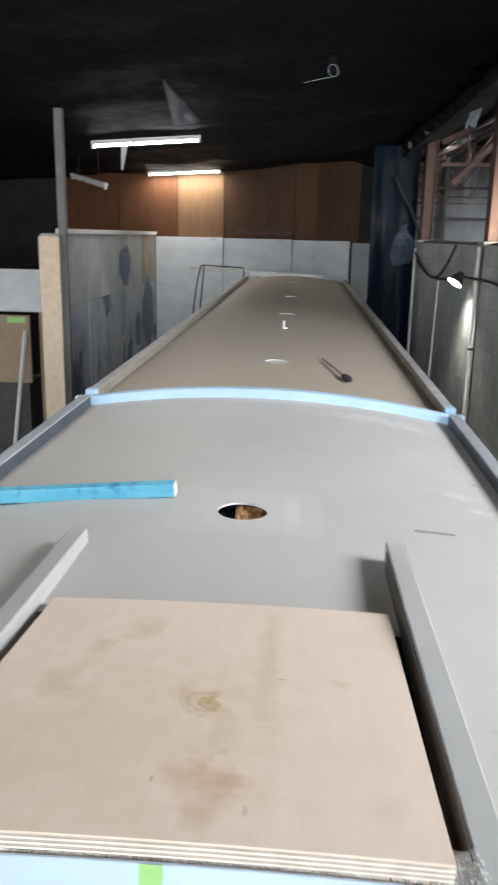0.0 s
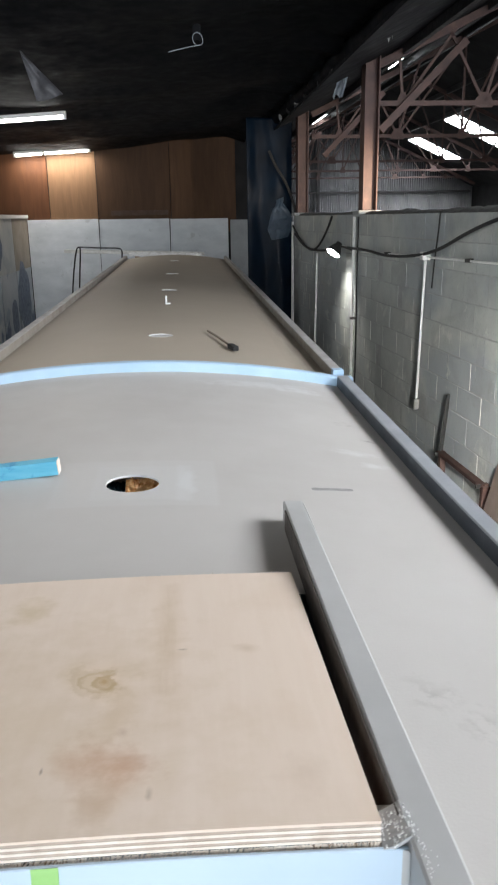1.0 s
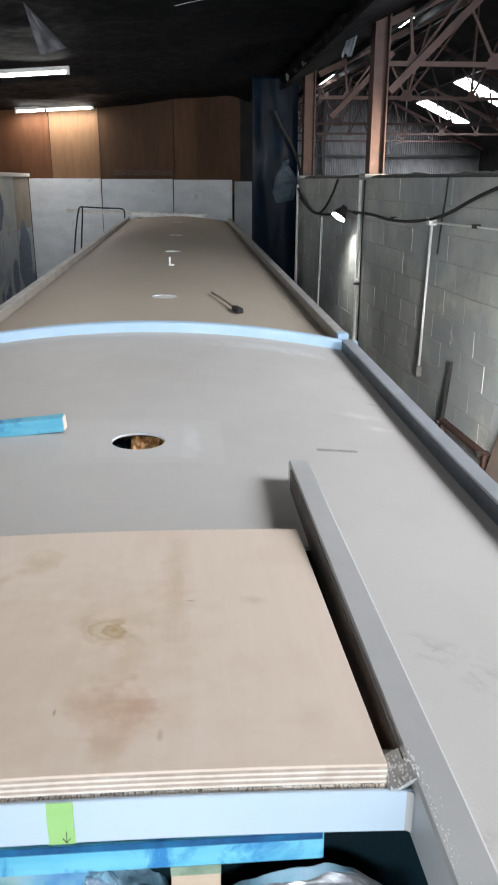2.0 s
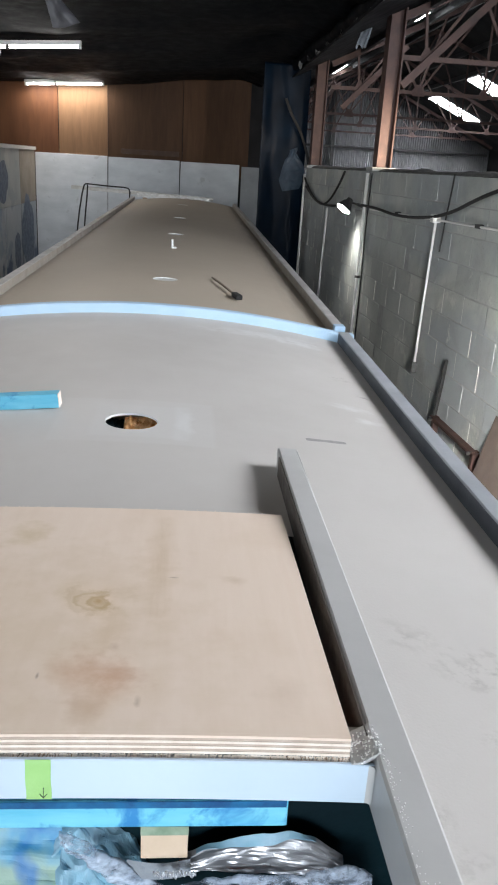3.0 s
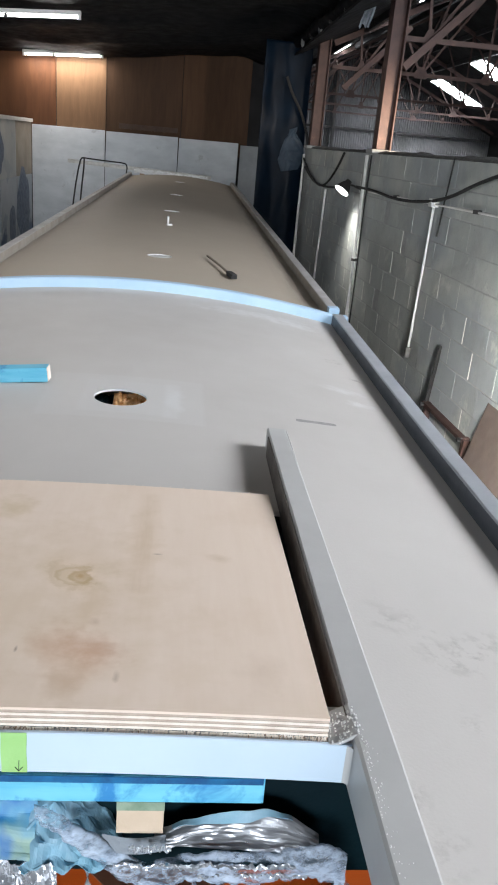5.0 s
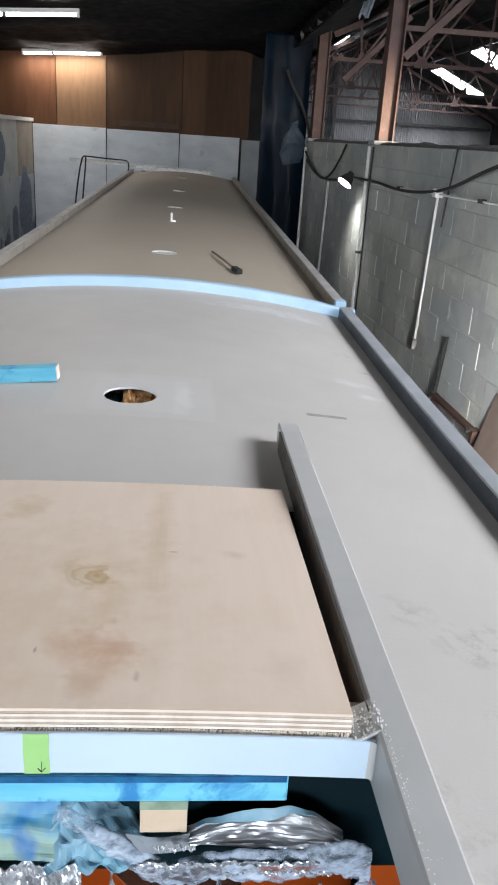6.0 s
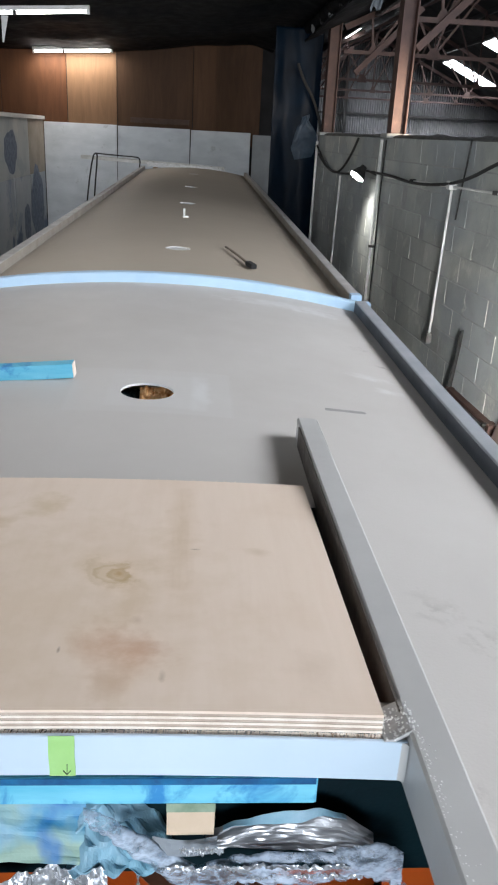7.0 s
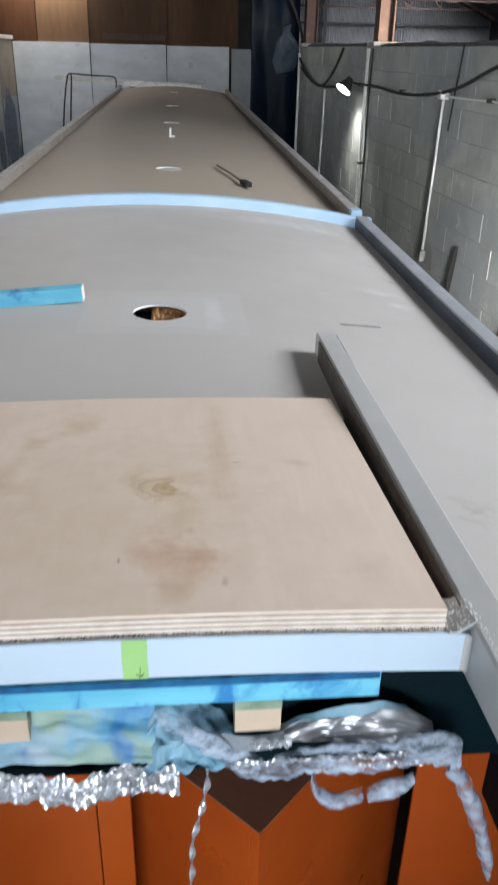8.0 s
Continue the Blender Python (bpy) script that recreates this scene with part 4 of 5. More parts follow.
# scar in the primer beside the runner's end
scar = bmesh.new()
n = 24
up_, lo_ = [], []
for k in range(n + 1):
    f = k / n
    x = 0.437 + 0.108 * f
    w = 0.010 * min(1, 14 * f + 0.75, 9 * (1 - f) + 0.7) * (0.93 + 0.07 * math.sin(11 * f))
    y = 1.186 + 0.020 * f
    up_.append(scar.verts.new((x, y + w, roof_z(x, y + w) + 0.0007)))
    lo_.append(scar.verts.new((x, y - w, roof_z(x, y - w) + 0.0007)))
for k in range(n):
    scar.faces.new((lo_[k], lo_[k + 1], up_[k + 1], up_[k]))
part("scar", scar, plain("dark_filler", (0.25, 0.245, 0.24), (0.34, 0.335, 0.325), 60, 0.8), boat, "dull scraped scar in the primer")
# crumbs of dried sealant on the runner and scratches on the roof
crumbs = bmesh.new()
for k in range(190):
    y = -0.02 - abs(rng.gauss(0, 0.16))
    x = 0.342 + abs(rng.gauss(0, 0.005))
    if k < 80:
        x, y = rng.uniform(0.315, 0.346), rng.uniform(-0.030, 0.012)
    z = 2.3003 if x > 0.338 else 2.2887
    s = rng.uniform(0.0003, 0.0006)
    if k < 80:
        s *= 1.6
        z = 2.2872 + 0.0126 * max(0.0, min(1.0, (x - 0.3135) / 0.027)) ** 1.6 + 0.0008
    add_box(crumbs, (x - s, y - s * rng.uniform(0.6, 3.5), z - 0.001), (x + s, y + s, z + s * 0.5))
part("dried_sealant", crumbs, M_SEALANT, boat, "crumbs of pale dried sealant")["kind"] = "stuff"


def filler(u, v):
    x, y = 0.3135 + 0.0270 * u, -0.0300 + 0.0480 * v
    rise = 2.2872 + 0.0126 * min(1.0, u * 1.05) ** 1.6
    return Vector((x, y, rise + 0.0005 * fbm(x * 220, y * 260, 2, 3)))


part("corner_filler", sheet(30, 36, filler, 0.004), M_GREYP, boat, "lumpy shiny sealant in the hatch corner", smooth=True)
# strip of green tape with a drawn arrow on the hatch face
tape = thing("green_tape", (0, -0.0315, 2.28), 0, "short strip of green masking tape with a pen arrow", "tape")
strip_ = part("strip", sheet(4, 8, lambda u, v: Vector((-0.013 + 0.025 * u + 0.0003 * math.sin(9 * v), -0.0314 - (0.0005 if v < 0.9 else 0), 2.2462 + 0.0485 * v)), 0.0004), M_TAPE, tape)
for a, b in (((0.004, 2.2375), (0.0045, 2.2505)), ((0.004, 2.2375), (0.0005, 2.2425)), ((0.004, 2.2375), (0.0078, 2.2425))):
    part("arrow_stroke", bar((a[0], -0.0326, a[1] + 0.011), (b[0], -0.0326, b[1] + 0.011), 0.0006, 0.0006, up=(0, 1, 0)), M_INK, strip_)

# ---- inside the hatch ----
batten = thing("blue_batten", (0, -0.005, 2.2), 0, "timber batten stained bright blue under the hatch front", "batten")
part("batten_body", box((-0.335, -0.016, 2.193), (0.2535, 0.014, 2.2275), 0.0015), M_BLUEWOOD, batten)
# darker strip of blue stain paints in the shade below the hatch front
part("upper_edge", box((-0.335, -0.0167, 2.2188), (0.2532, -0.0161, 2.2272)), plain("shaded_blue_stain", (0.003, 0.05, 0.16), (0.012, 0.17, 0.36), 30, 0.5), batten, "blue-stained upper edge, darkened as shade under the hatch front")
part("sawn_end", box((0.2536, -0.0155, 2.1935), (0.255, 0.0135, 2.227), 0.0004), M_BLUEWOOD, batten)
for x0 in (0.1005, -0.166):
    wb = thing("wood_block", (x0 + 0.025, -0.01, 2.154), 0, "small bare wooden packing block under the batten", "wood block", "packing blocks under the batten")
    body_ = part("block_body", box((x0, -0.0155, 2.149), (x0 + 0.05, 0.015, 2.1925), 0.001), M_TIMBER, wb)
    part("green_top", box((x0 - 0.0004, -0.0159, 2.181), (x0 + 0.0504, 0.0154, 2.1928), 0.0005), plain("green_stain", (0.16, 0.24, 0.16), (0.3, 0.38, 0.28), 40, 0.7), body_, "green-stained upper edge")

foil = thing("foil_insulation", (0, 0, 2.0), 0, "crumpled silver foil insulation with torn white wadding", "insulation")


def ruck(u, v, s):
    return 0.009 * fbm(u * 2.2, v * 2.0, s, 2)


def crease(t, n, sharp=0.35):
    """Folds with sharp ridges, as foil takes them."""
    return abs((t * n) % 1.0 - 0.5) * 2 * (1 - sharp) + sharp * math.sin(t * n * 6.28)


def foil_right(u, v):
    """A smooth silver fold that swells and tapers to a point, with straight creases along it."""
    x = 0.142 + 0.18 * u
    top = 2.141 + 0.034 * math.sin(math.pi * min(1.0, u * 0.82 + 0.04)) ** 1.1 - 0.012 * max(0.0, u - 0.8) / 0.2
    low = 2.112 + 0.004 * math.cos(5 * u)
    f = v + 0.06 * u + 0.03 * fbm(u * 3, v * 2, 5, 2)
    fold = 0.004 * crease(f, 3.2, 0.05) + 0.0022 * crease(f + 0.15 * u, 7.3, 0.05) + 0.0012 * crease(u + 0.3 * v, 6, 0.05)
    return Vector((x, -0.004 - 0.017 * math.sin(math.pi * min(1.0, 0.15 + v)) + fold + 0.003 * fbm(u * 5, v * 2, 2, 2), top + (low - top) * v))


def blue_ribbon(u, v):
    p = foil_right(0.1 + 0.72 * u, 0.0)
    return p + Vector((0.0, -0.003 - 0.006 * v, 0.003 - 0.014 * v * math.sin(math.pi * u) ** 2 * (0.5 + 0.6 * u)))


def foil_left(u, v):
    x = -0.36 + 0.375 * u
    return Vector((x, 0.012 - 0.04 * v + ruck(u * 3, v * 2, 8) * 0.3 + 0.0015 * crease(u + 0.2 * v, 3), 2.184 - 0.06 * v - 0.005 * math.sin(7 * u) + ruck(u * 4, v * 2, 3) * 0.5))


def foil_mid(u, v):
    x = 0.012 + 0.1 * u - 0.015 * v
    return Vector((x, 0.015 - 0.05 * v + 0.01 * crease(u + 0.4 * v, 3) + ruck(u * 2, v * 2, 1), 2.190 - 0.075 * v - 0.5 * (u - 0.25) ** 2 * (1 - v) * 0.3 + ruck(u * 2, v * 3, 9)))


def foil_edge(u, v):
    x = -0.36 + 0.40 * u
    y = -0.03 + 0.0025 * crease(u + 0.03 * math.sin(9 * v), 38) + 0.008 * fbm(u * 24, v * 4, 3, 3)
    return Vector((x, y, 2.116 - 0.044 * v + 0.012 * fbm(u * 5, 1, 2, 2) + 0.004 * fbm(u * 17, v * 3, 6, 2)))


part("foil_fold", sheet(60, 30, foil_right, 0.0008), M_FOIL, foil)
part("foil_fold", sheet(70, 24, foil_left, 0.0008), M_SMEAR, foil, "film smeared with blue and green paint")
part("film_hump", sheet(36, 30, foil_mid, 0.0008), M_BLUEFILM, foil, "pale blue film hump")
part("film_ribbon", sheet(30, 4, blue_ribbon, 0.0006), M_BLUEFILM, foil, "blue-tinted edge of the foil")
part("foil_fringe", sheet(220, 12, foil_edge, 0.0006), M_FOILBRIGHT, foil, "crinkled bright torn edge")
part("foil_strand", sheet(3, 60, lambda u, v: Vector((0.072 - 0.028 * v + 0.008 * (u - 0.5) * math.cos(21 * v) + 0.003 * math.sin(9 * v), -0.012 + 0.008 * (u - 0.5) * math.sin(21 * v) + 0.002 * fbm(v * 30, u), 2.10 - 0.25 * v)), 0.0005), M_FOILBRIGHT, foil, "dangling foil strand")


def torn(path, seed, ragged=0.006):
    """A torn strip of limp wadding: rows of (x, upper z, lower z) joined smoothly, thin and uneven at its edges."""
    n = len(path) - 1

    def at(t):
        i = min(int(t), n - 1)
        p = [path[max(0, min(n, i + k))] for k in (-1, 0, 1, 2)]
        f = t - i
        return [0.5 * (2 * p[1][k] + (p[2][k] - p[0][k]) * f + (2 * p[0][k] - 5 * p[1][k] + 4 * p[2][k] - p[3][k]) * f * f + (3 * p[1][k] - p[0][k] - 3 * p[2][k] + p[3][k]) * f ** 3) for k in range(3)]

    def fn(u, v):
        x, top, low = at(u * n)
        low += ragged * (1.4 * fbm(x * 60, seed, 1, 4) - 0.3)
        top += ragged * 0.6 * fbm(x * 50, seed, 7, 3)
        z = top + (low - top) * v
        puff = math.sin(math.pi * v) ** 0.6
        return Vector((x + 0.003 * fbm(x * 40, z * 40, seed, 3), -0.024 - 0.010 * puff + 0.0045 * fbm(x * 30, z * 45, seed + 2, 3), z))

    return sheet(46 * n, 26, fn, 0.0012)


part("wadding", torn(((0.018, 2.196, 2.182), (0.042, 2.184, 2.160), (0.067, 2.166, 2.137), (0.100, 2.137, 2.104), (0.140, 2.121, 2.087), (0.187, 2.130, 2.095), (0.238, 2.133, 2.089), (0.288, 2.135, 2.098), (0.325, 2.146, 2.100), (0.352, 2.130, 2.072)), 3), M_FLUFF, foil, "torn limp blue-white wadding", smooth=True)
part("wadding", torn(((0.340, 2.120, 2.085), (0.362, 2.085, 2.045), (0.384, 2.040, 1.990), (0.404, 1.985, 1.930), (0.420, 1.930, 1.890)), 5), M_FLUFF, foil, "torn limp blue-white wadding", smooth=True)
part("wadding", torn(((0.186, 2.098, 2.080), (0.196, 2.070, 2.052), (0.210, 2.056, 2.040), (0.232, 2.056, 2.040), (0.246, 2.064, 2.052)), 7, 0.003), M_FLUFF, foil, "torn limp blue-white wadding", smooth=True)
part("wadding", torn(((0.252, 2.060, 2.048), (0.272, 2.072, 2.044), (0.290, 2.074, 2.054), (0.302, 2.086, 2.072)), 9, 0.003), M_FLUFF, foil, "torn limp blue-white wadding", smooth=True)
for x0, x1, z0, q in ((0.10, 0.30, 2.126, 1), (0.19, 0.31, 2.112, 2), (0.115, 0.16, 2.150, 3)):
    part("foil_crinkle", sheet(70, 6, lambda u, v: Vector((x0 + (x1 - x0) * u, -0.034 + 0.005 * fbm(u * 40, v * 3, q, 2), z0 - 0.007 * v * (0.4 + 0.6 * abs(math.sin(9 * u + q))) + 0.005 * fbm(u * 9, q, 4, 2))), 0.0005), M_FOILBRIGHT, foil, "bright crinkled foil edge")
part("film_tuck", sheet(16, 8, lambda u, v: Vector((0.086 + 0.068 * u, -0.018 - 0.010 * v, 2.151 - 0.012 * v - 0.006 * math.sin(3.1 * u))), 0.0008), M_CLEAR, foil, "milky film tucked under the block")

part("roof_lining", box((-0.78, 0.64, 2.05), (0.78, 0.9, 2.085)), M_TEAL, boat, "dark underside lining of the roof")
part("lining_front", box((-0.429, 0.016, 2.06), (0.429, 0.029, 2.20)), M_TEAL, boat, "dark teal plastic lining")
# varnished cabin woodwork under the hatch
cab = thing("cabin_cupboard", (-0.4, 0.3, 0.52), 0, "red-orange varnished wooden cupboard inside the cabin", "cupboard")
for x0, x1 in ((-0.78, -0.1085), (-0.1085, -0.05)):
    part("panel", box((x0 + 0.001, 0.30, 0.52), (x1 - 0.001, 0.32, 2.0), 0.002), M_ORANGE, cab)
corner = thing("wooden_box", (0.16, 0.2, 0.52), 45, "tall varnished wooden box set cornerwise in the cabin", "box")
part("side", box((0.0, 0.0, 0.0), (0.52, 0.018, 1.17), 0.002), M_ORANGE, corner, local=True)
part("side", box((0.0, 0.0185, 0.0), (0.018, 0.42, 1.17), 0.002), M_ORANGE, corner, local=True)
part("top", box((0.0, 0.0, 1.1702), (0.52, 0.42, 1.1725)), plain("dull_pink_wood", (0.27, 0.11, 0.06), (0.34, 0.15, 0.085), 8, 0.6), corner, "dull pinkish lid", local=True)
cab2 = thing("cabin_partition", (0.484, 0.395, 0.52), -14, "orange varnished partition inside the cabin", "partition")
part("panel", box((0.0, 0.0, 0.0), (0.35, 0.018, 1.5), 0.002), M_ORANGE, cab2, local=True)
amber = thing("amber_lining", (0, 1.3, 1.9), 0, "crinkled amber foil lining seen through the vent hole", "lining")
part("amber_sheet", sheet(30, 24, lambda u, v: Vector((-0.022 + 0.088 * u, 1.165 + 0.10 * v + 0.008 * fbm(u * 6, v * 3, 1, 2), 2.18 + 0.052 * v + 0.005 * fbm(u * 9, v * 3, 3, 3)))), M_BRONZE, amber)
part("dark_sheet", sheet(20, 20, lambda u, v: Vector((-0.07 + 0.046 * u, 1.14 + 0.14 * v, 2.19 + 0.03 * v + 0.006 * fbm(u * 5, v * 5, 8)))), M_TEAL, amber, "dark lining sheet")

# ---- trestle and hoses at the bow ----
tr = thing("trestle_plank", (-0.6, 11.95, 2.3), 0, "whitened plank across a trestle beyond the bow", "plank")
plank_ = part("plank", bar((-1.70, 11.93, 2.40), (0.44, 11.93, 2.325), 0.11, 0.05, 0.004), plain("whitened_plank", (0.34, 0.33, 0.30), (0.6, 0.6, 0.58), 12, 0.8, 0, 0.004, 40), tr)
part("flaking_wrap", sheet(80, 8, lambda u, v: Vector((-0.72 + 1.12 * u, 11.872 - 0.012 * fbm(u * 20, v * 3), 2.335 - 0.035 * u + 0.055 * (v - 0.4) + 0.015 * fbm(u * 26, v * 2, 4))), 0.003), M_CUT, plank_, "flaking white wrap")
for x in (-0.6, 0.3):
    part("leg", bar((x, 11.96, 0), (x, 11.96, 2.33 if x < 0 else 2.30), 0.07, 0.07, 0.003, up=(0, 1, 0)), M_MDF, tr)
hose = thing("black_hose", (-1.5, 11.86, 1.6), 0, "thin black hose looped over the plank", "hose")
part("loop", tube([(-1.64, 11.86, 1.5), (-1.60, 11.86, 1.95), (-1.52, 11.86, 2.42), (-1.47, 11.87, 2.47), (-1.45, 11.86, 2.42), (-1.50, 11.86, 1.95), (-1.53, 11.86, 1.5)], 0.012, 8), M_CABLE, hose, smooth=True)
part("loop", tube([(-1.47, 11.85, 2.46), (-1.1, 11.85, 2.44), (-0.86, 11.85, 2.435), (-0.82, 11.86, 2.40), (-0.83, 11.86, 2.28)], 0.010, 8), M_CABLE, hose, smooth=True)

# ---- lamps ----


def fluorescent(name, a, b, lit, watts):
    a, b = Vector(a), Vector(b)
    f = thing(name, (a + b) / 2, 0, "lit fluorescent tube batten under the black sheeting" if lit else "unlit white fluorescent batten hanging at a slant", "tube light", "tube lights")
    batten_ = part("batten", bar(a + Vector((0, 0, 0.045)), b + Vector((0, 0, 0.045)), 0.09, 0.05, 0.006), M_FIXT, f)
    n = (b - a).normalized()
    part("tube", tube([a + n * 0.04, b - n * 0.04], 0.019, 12), M_TUBE if lit else M_FIXT, f)
    for e, k in ((a, 1), (b, -1)):
        part("end_cap", bar(e, e + n * 0.04 * k, 0.05, 0.06, 0.004), M_FIXT, batten_)
    part("clip", bar(a.lerp(b, 0.37) + Vector((0, 0, -0.004)), a.lerp(b, 0.40) + Vector((0, 0, -0.004)), 0.05, 0.05, 0.003), M_DARKSTEEL, batten_)
    for q in (0.2, 0.8):
        p = a.lerp(b, q)
        part("hanger", tube([p + Vector((0, 0, 0.06)), (p.x, p.y, ceiling_at(p.x, p.y) + 0.12)], 0.004, 5), M_DARKSTEEL, f)
    if watts:
        d = bpy.data.lights.new(name + "_light", "AREA")
        d.shape, d.size, d.size_y, d.energy, d.color = "RECTANGLE", (b - a).length, 0.06, watts, (1.0, 0.96, 0.88)
        o = new(name + "_light", d)
        m = look((a + b) / 2 + Vector((0, 0, -0.03)), (a + b) / 2 + Vector((0, 0.0001, -1)))
        x = (b - a).normalized()
        z = Vector((0, 0, 1))
        y = z.cross(x).normalized()
        r = Matrix((x, y, x.cross(y))).transposed().to_4x4()
        r.translation = m.translation
        o.matrix_basis = r
    return f


fluorescent("tube_light", (-2.86, 10.6, 4.07), (-1.35, 10.6, 4.165), True, 7)
fluorescent("tube_light", (-2.95, 15.02, 4.015), (-1.54, 15.02, 4.095), True, 15)
# unseen batten added out of view to light the block wall from above
fluorescent("tube_light", (-2.85, 2.0, 4.38), (-1.35, 2.0, 4.46), True, 8)
fluorescent("tube_light", (-3.9, 13.2, 3.83), (-3.1, 12.3, 3.62), False, 0)

lamp = thing("work_lamp", on_wall(8.85, 2.44, 0.2), 3.4, "black work floodlight with lit lens clamped to a pipe", "work lamp")
face = Vector((-0.55, -0.2, -0.76)).normalized()
base = lamp.matrix_basis.translation


def disc(r0, r1, z0, z1, n=28):
    """A round drum about the lamp's axis."""
    s_ = face.cross(Vector((0, 0, 1))).normalized()
    u_ = s_.cross(face)
    bm = bmesh.new()
    rings = [[bm.verts.new(base + face * z + r * (math.cos(2 * math.pi * k / n) * s_ + math.sin(2 * math.pi * k / n) * u_)) for k in range(n)] for r, z in ((r0, z0), (r1, z1))]
    for k in range(n):
        bm.faces.new((rings[0][k], rings[0][(k + 1) % n], rings[1][(k + 1) % n], rings[1][k]))
    bm.faces.new(rings[0])
    bm.faces.new(rings[1][::-1])
    return bm


housing = part("housing", disc(0.055, 0.095, -0.09, 0.0), M_CABLE, lamp, "black ribbed housing")
part("lens", disc(0.086, 0.085, 0.0005, 0.01), glow("lit_lens", (1.0, 0.98, 0.92), 16), housing, "lit white lens")
part("back_drum", disc(0.035, 0.045, -0.14, -0.0905), M_CABLE, housing)
part("bracket", tube([base - face * 0.06, base - face * 0.06 + Vector((0.06, 0, 0.03)), on_wall(8.55, 2.47, 0.03)], 0.012, 8), M_DARKSTEEL, lamp)
sp = bpy.data.lights.new("work_lamp_light", "SPOT")
sp.energy, sp.spot_size, sp.spot_blend, sp.shadow_soft_size, sp.color = 42, radians(104), 1.0, 0.09, (1.0, 0.96, 0.86)
new("work_lamp_light", sp).matrix_basis = look(base + face * 0.03, base + Vector((0.1, 0.0, -1.0)))

# unseen added lamp low in the gap, nearer the stern, brightening the wall
s2 = bpy.data.lights.new("gap_fill_lamp", "SPOT")
s2.energy, s2.spot_size, s2.spot_blend, s2.shadow_soft_size, s2.color = 250, radians(104), 1.0, 0.12, (1.0, 0.96, 0.88)
new("gap_fill_lamp", s2).matrix_basis = look(on_wall(2.6, 1.75, 0.75), on_wall(4.3, 0.9, 0.0))
# added spot without a fixture, warming the foot of the column
hs = bpy.data.lights.new("column_foot_spot", "SPOT")
hs.energy, hs.spot_size, hs.spot_blend, hs.shadow_soft_size, hs.color = 170, radians(60), 1.0, 0.1, (1.0, 0.80, 0.58)
new("column_foot_spot", hs).matrix_basis = look((2.75, 7.1, 2.9), (2.2, 8.35, 3.05))

# ---- pipes and cables on the block wall ----


def pipe(label, pts, r, mat, cat="pipe", nm="wall_pipe", clips=()):
    t = thing(nm, pts[0], 3.4, label, cat, "pipes on the block wall" if cat == "pipe" else "")
    part("run", tube(pts, r, 10, smoothing=2 if len(pts) > 2 else 0), mat, t, smooth=True)
    for c in clips:
        part("clip", bar(Vector(c) + Vector((-0.02, -0.015, 0)), Vector(c) + Vector((0.04, 0.015, 0)), 0.05, 0.03, 0.004), M_DARKSTEEL, t)
    return t


pa = pipe("pale grey conduit dropping to a flared socket", [on_wall(6.22, 2.52, 0.03), on_wall(6.3, 1.22, 0.03)], 0.012, M_CONDUIT)
part("socket", bar(on_wall(6.3, 1.23, 0.03), on_wall(6.31, 1.13, 0.03), 0.05, 0.055, 0.012, up=(0, 1, 0)), M_POST, pa, "dull flared socket")
part("tee", box((-0.04, -0.04, -0.03), (0.03, 0.05, 0.04), 0.008, Matrix.Translation(on_wall(6.22, 2.51, 0.03))), M_CONDUIT, pa, "conduit tee box")
pipe("grey conduit running level along the block wall", [on_wall(8.3, 2.47, 0.03), on_wall(6.2, 2.505, 0.03), on_wall(3.2, 2.545, 0.03)], 0.009, M_CONDUIT, clips=(on_wall(5.3, 2.52, 0.03), on_wall(4.3, 2.53, 0.03), on_wall(7.3, 2.49, 0.03)))
p2 = pipe("thick pale pipe standing against the block wall", [on_wall(8.52, 2.85, 0.04), on_wall(8.54, 0.2, 0.04)], 0.02, M_CONDUIT, clips=(on_wall(8.53, 1.7, 0.04),))
part("cable_beside", tube([on_wall(8.38, 2.85, 0.03), on_wall(8.40, 2.2, 0.035), on_wall(8.39, 1.6, 0.03), on_wall(8.41, 0.2, 0.03)], 0.009, 8), M_CABLE, p2, "black cable strapped beside it")
pipe("thin pale pipe on the block wall", [on_wall(10.45, 2.37, 0.03), on_wall(10.6, 0.8, 0.03)], 0.014, M_CONDUIT)
pipe("grey pipe at the end of the block wall", [on_wall(12.22, 2.78, 0.03), on_wall(12.25, 0.8, 0.03)], 0.02, M_CONDUIT)


def cable(label, pts, r=0.014):
    t = thing("hanging_cable", pts[0], 0, label, "cable", "cables on the block wall")
    part("run", tube(pts, r, 8, smoothing=3), M_CABLE, t, smooth=True)


cable("black cable sagging along the block wall", [on_wall(8.75, 2.5, 0.06), on_wall(8.0, 2.50, 0.05), on_wall(7.3, 2.47, 0.06), on_wall(6.6, 2.49, 0.06), on_wall(5.9, 2.56, 0.06), on_wall(5.2, 2.75, 0.06), on_wall(4.5, 2.87, 0.06), on_wall(3.8, 2.92, 0.06)], 0.014)
cable("black cable looped from the wall top", [on_wall(12.1, 2.72, 0.05), on_wall(11.5, 2.5, 0.05), on_wall(10.8, 2.38, 0.05), on_wall(10.3, 2.45, 0.05), on_wall(9.8, 2.68, 0.05), on_wall(9.55, 2.85, 0.05)], 0.015)
cable("black cable looped from the wall top", [on_wall(12.0, 2.6, 0.04), on_wall(11.2, 2.42, 0.05), on_wall(10.4, 2.40, 0.05), on_wall(9.6, 2.44, 0.06), on_wall(8.95, 2.47, 0.1)], 0.015)
cable("thin dark cable dropping from the wall top", [on_wall(5.95, 2.88, 0.02), on_wall(5.98, 2.7, 0.02), on_wall(6.03, 2.5, 0.02), on_wall(6.07, 2.25, 0.02)], 0.007)

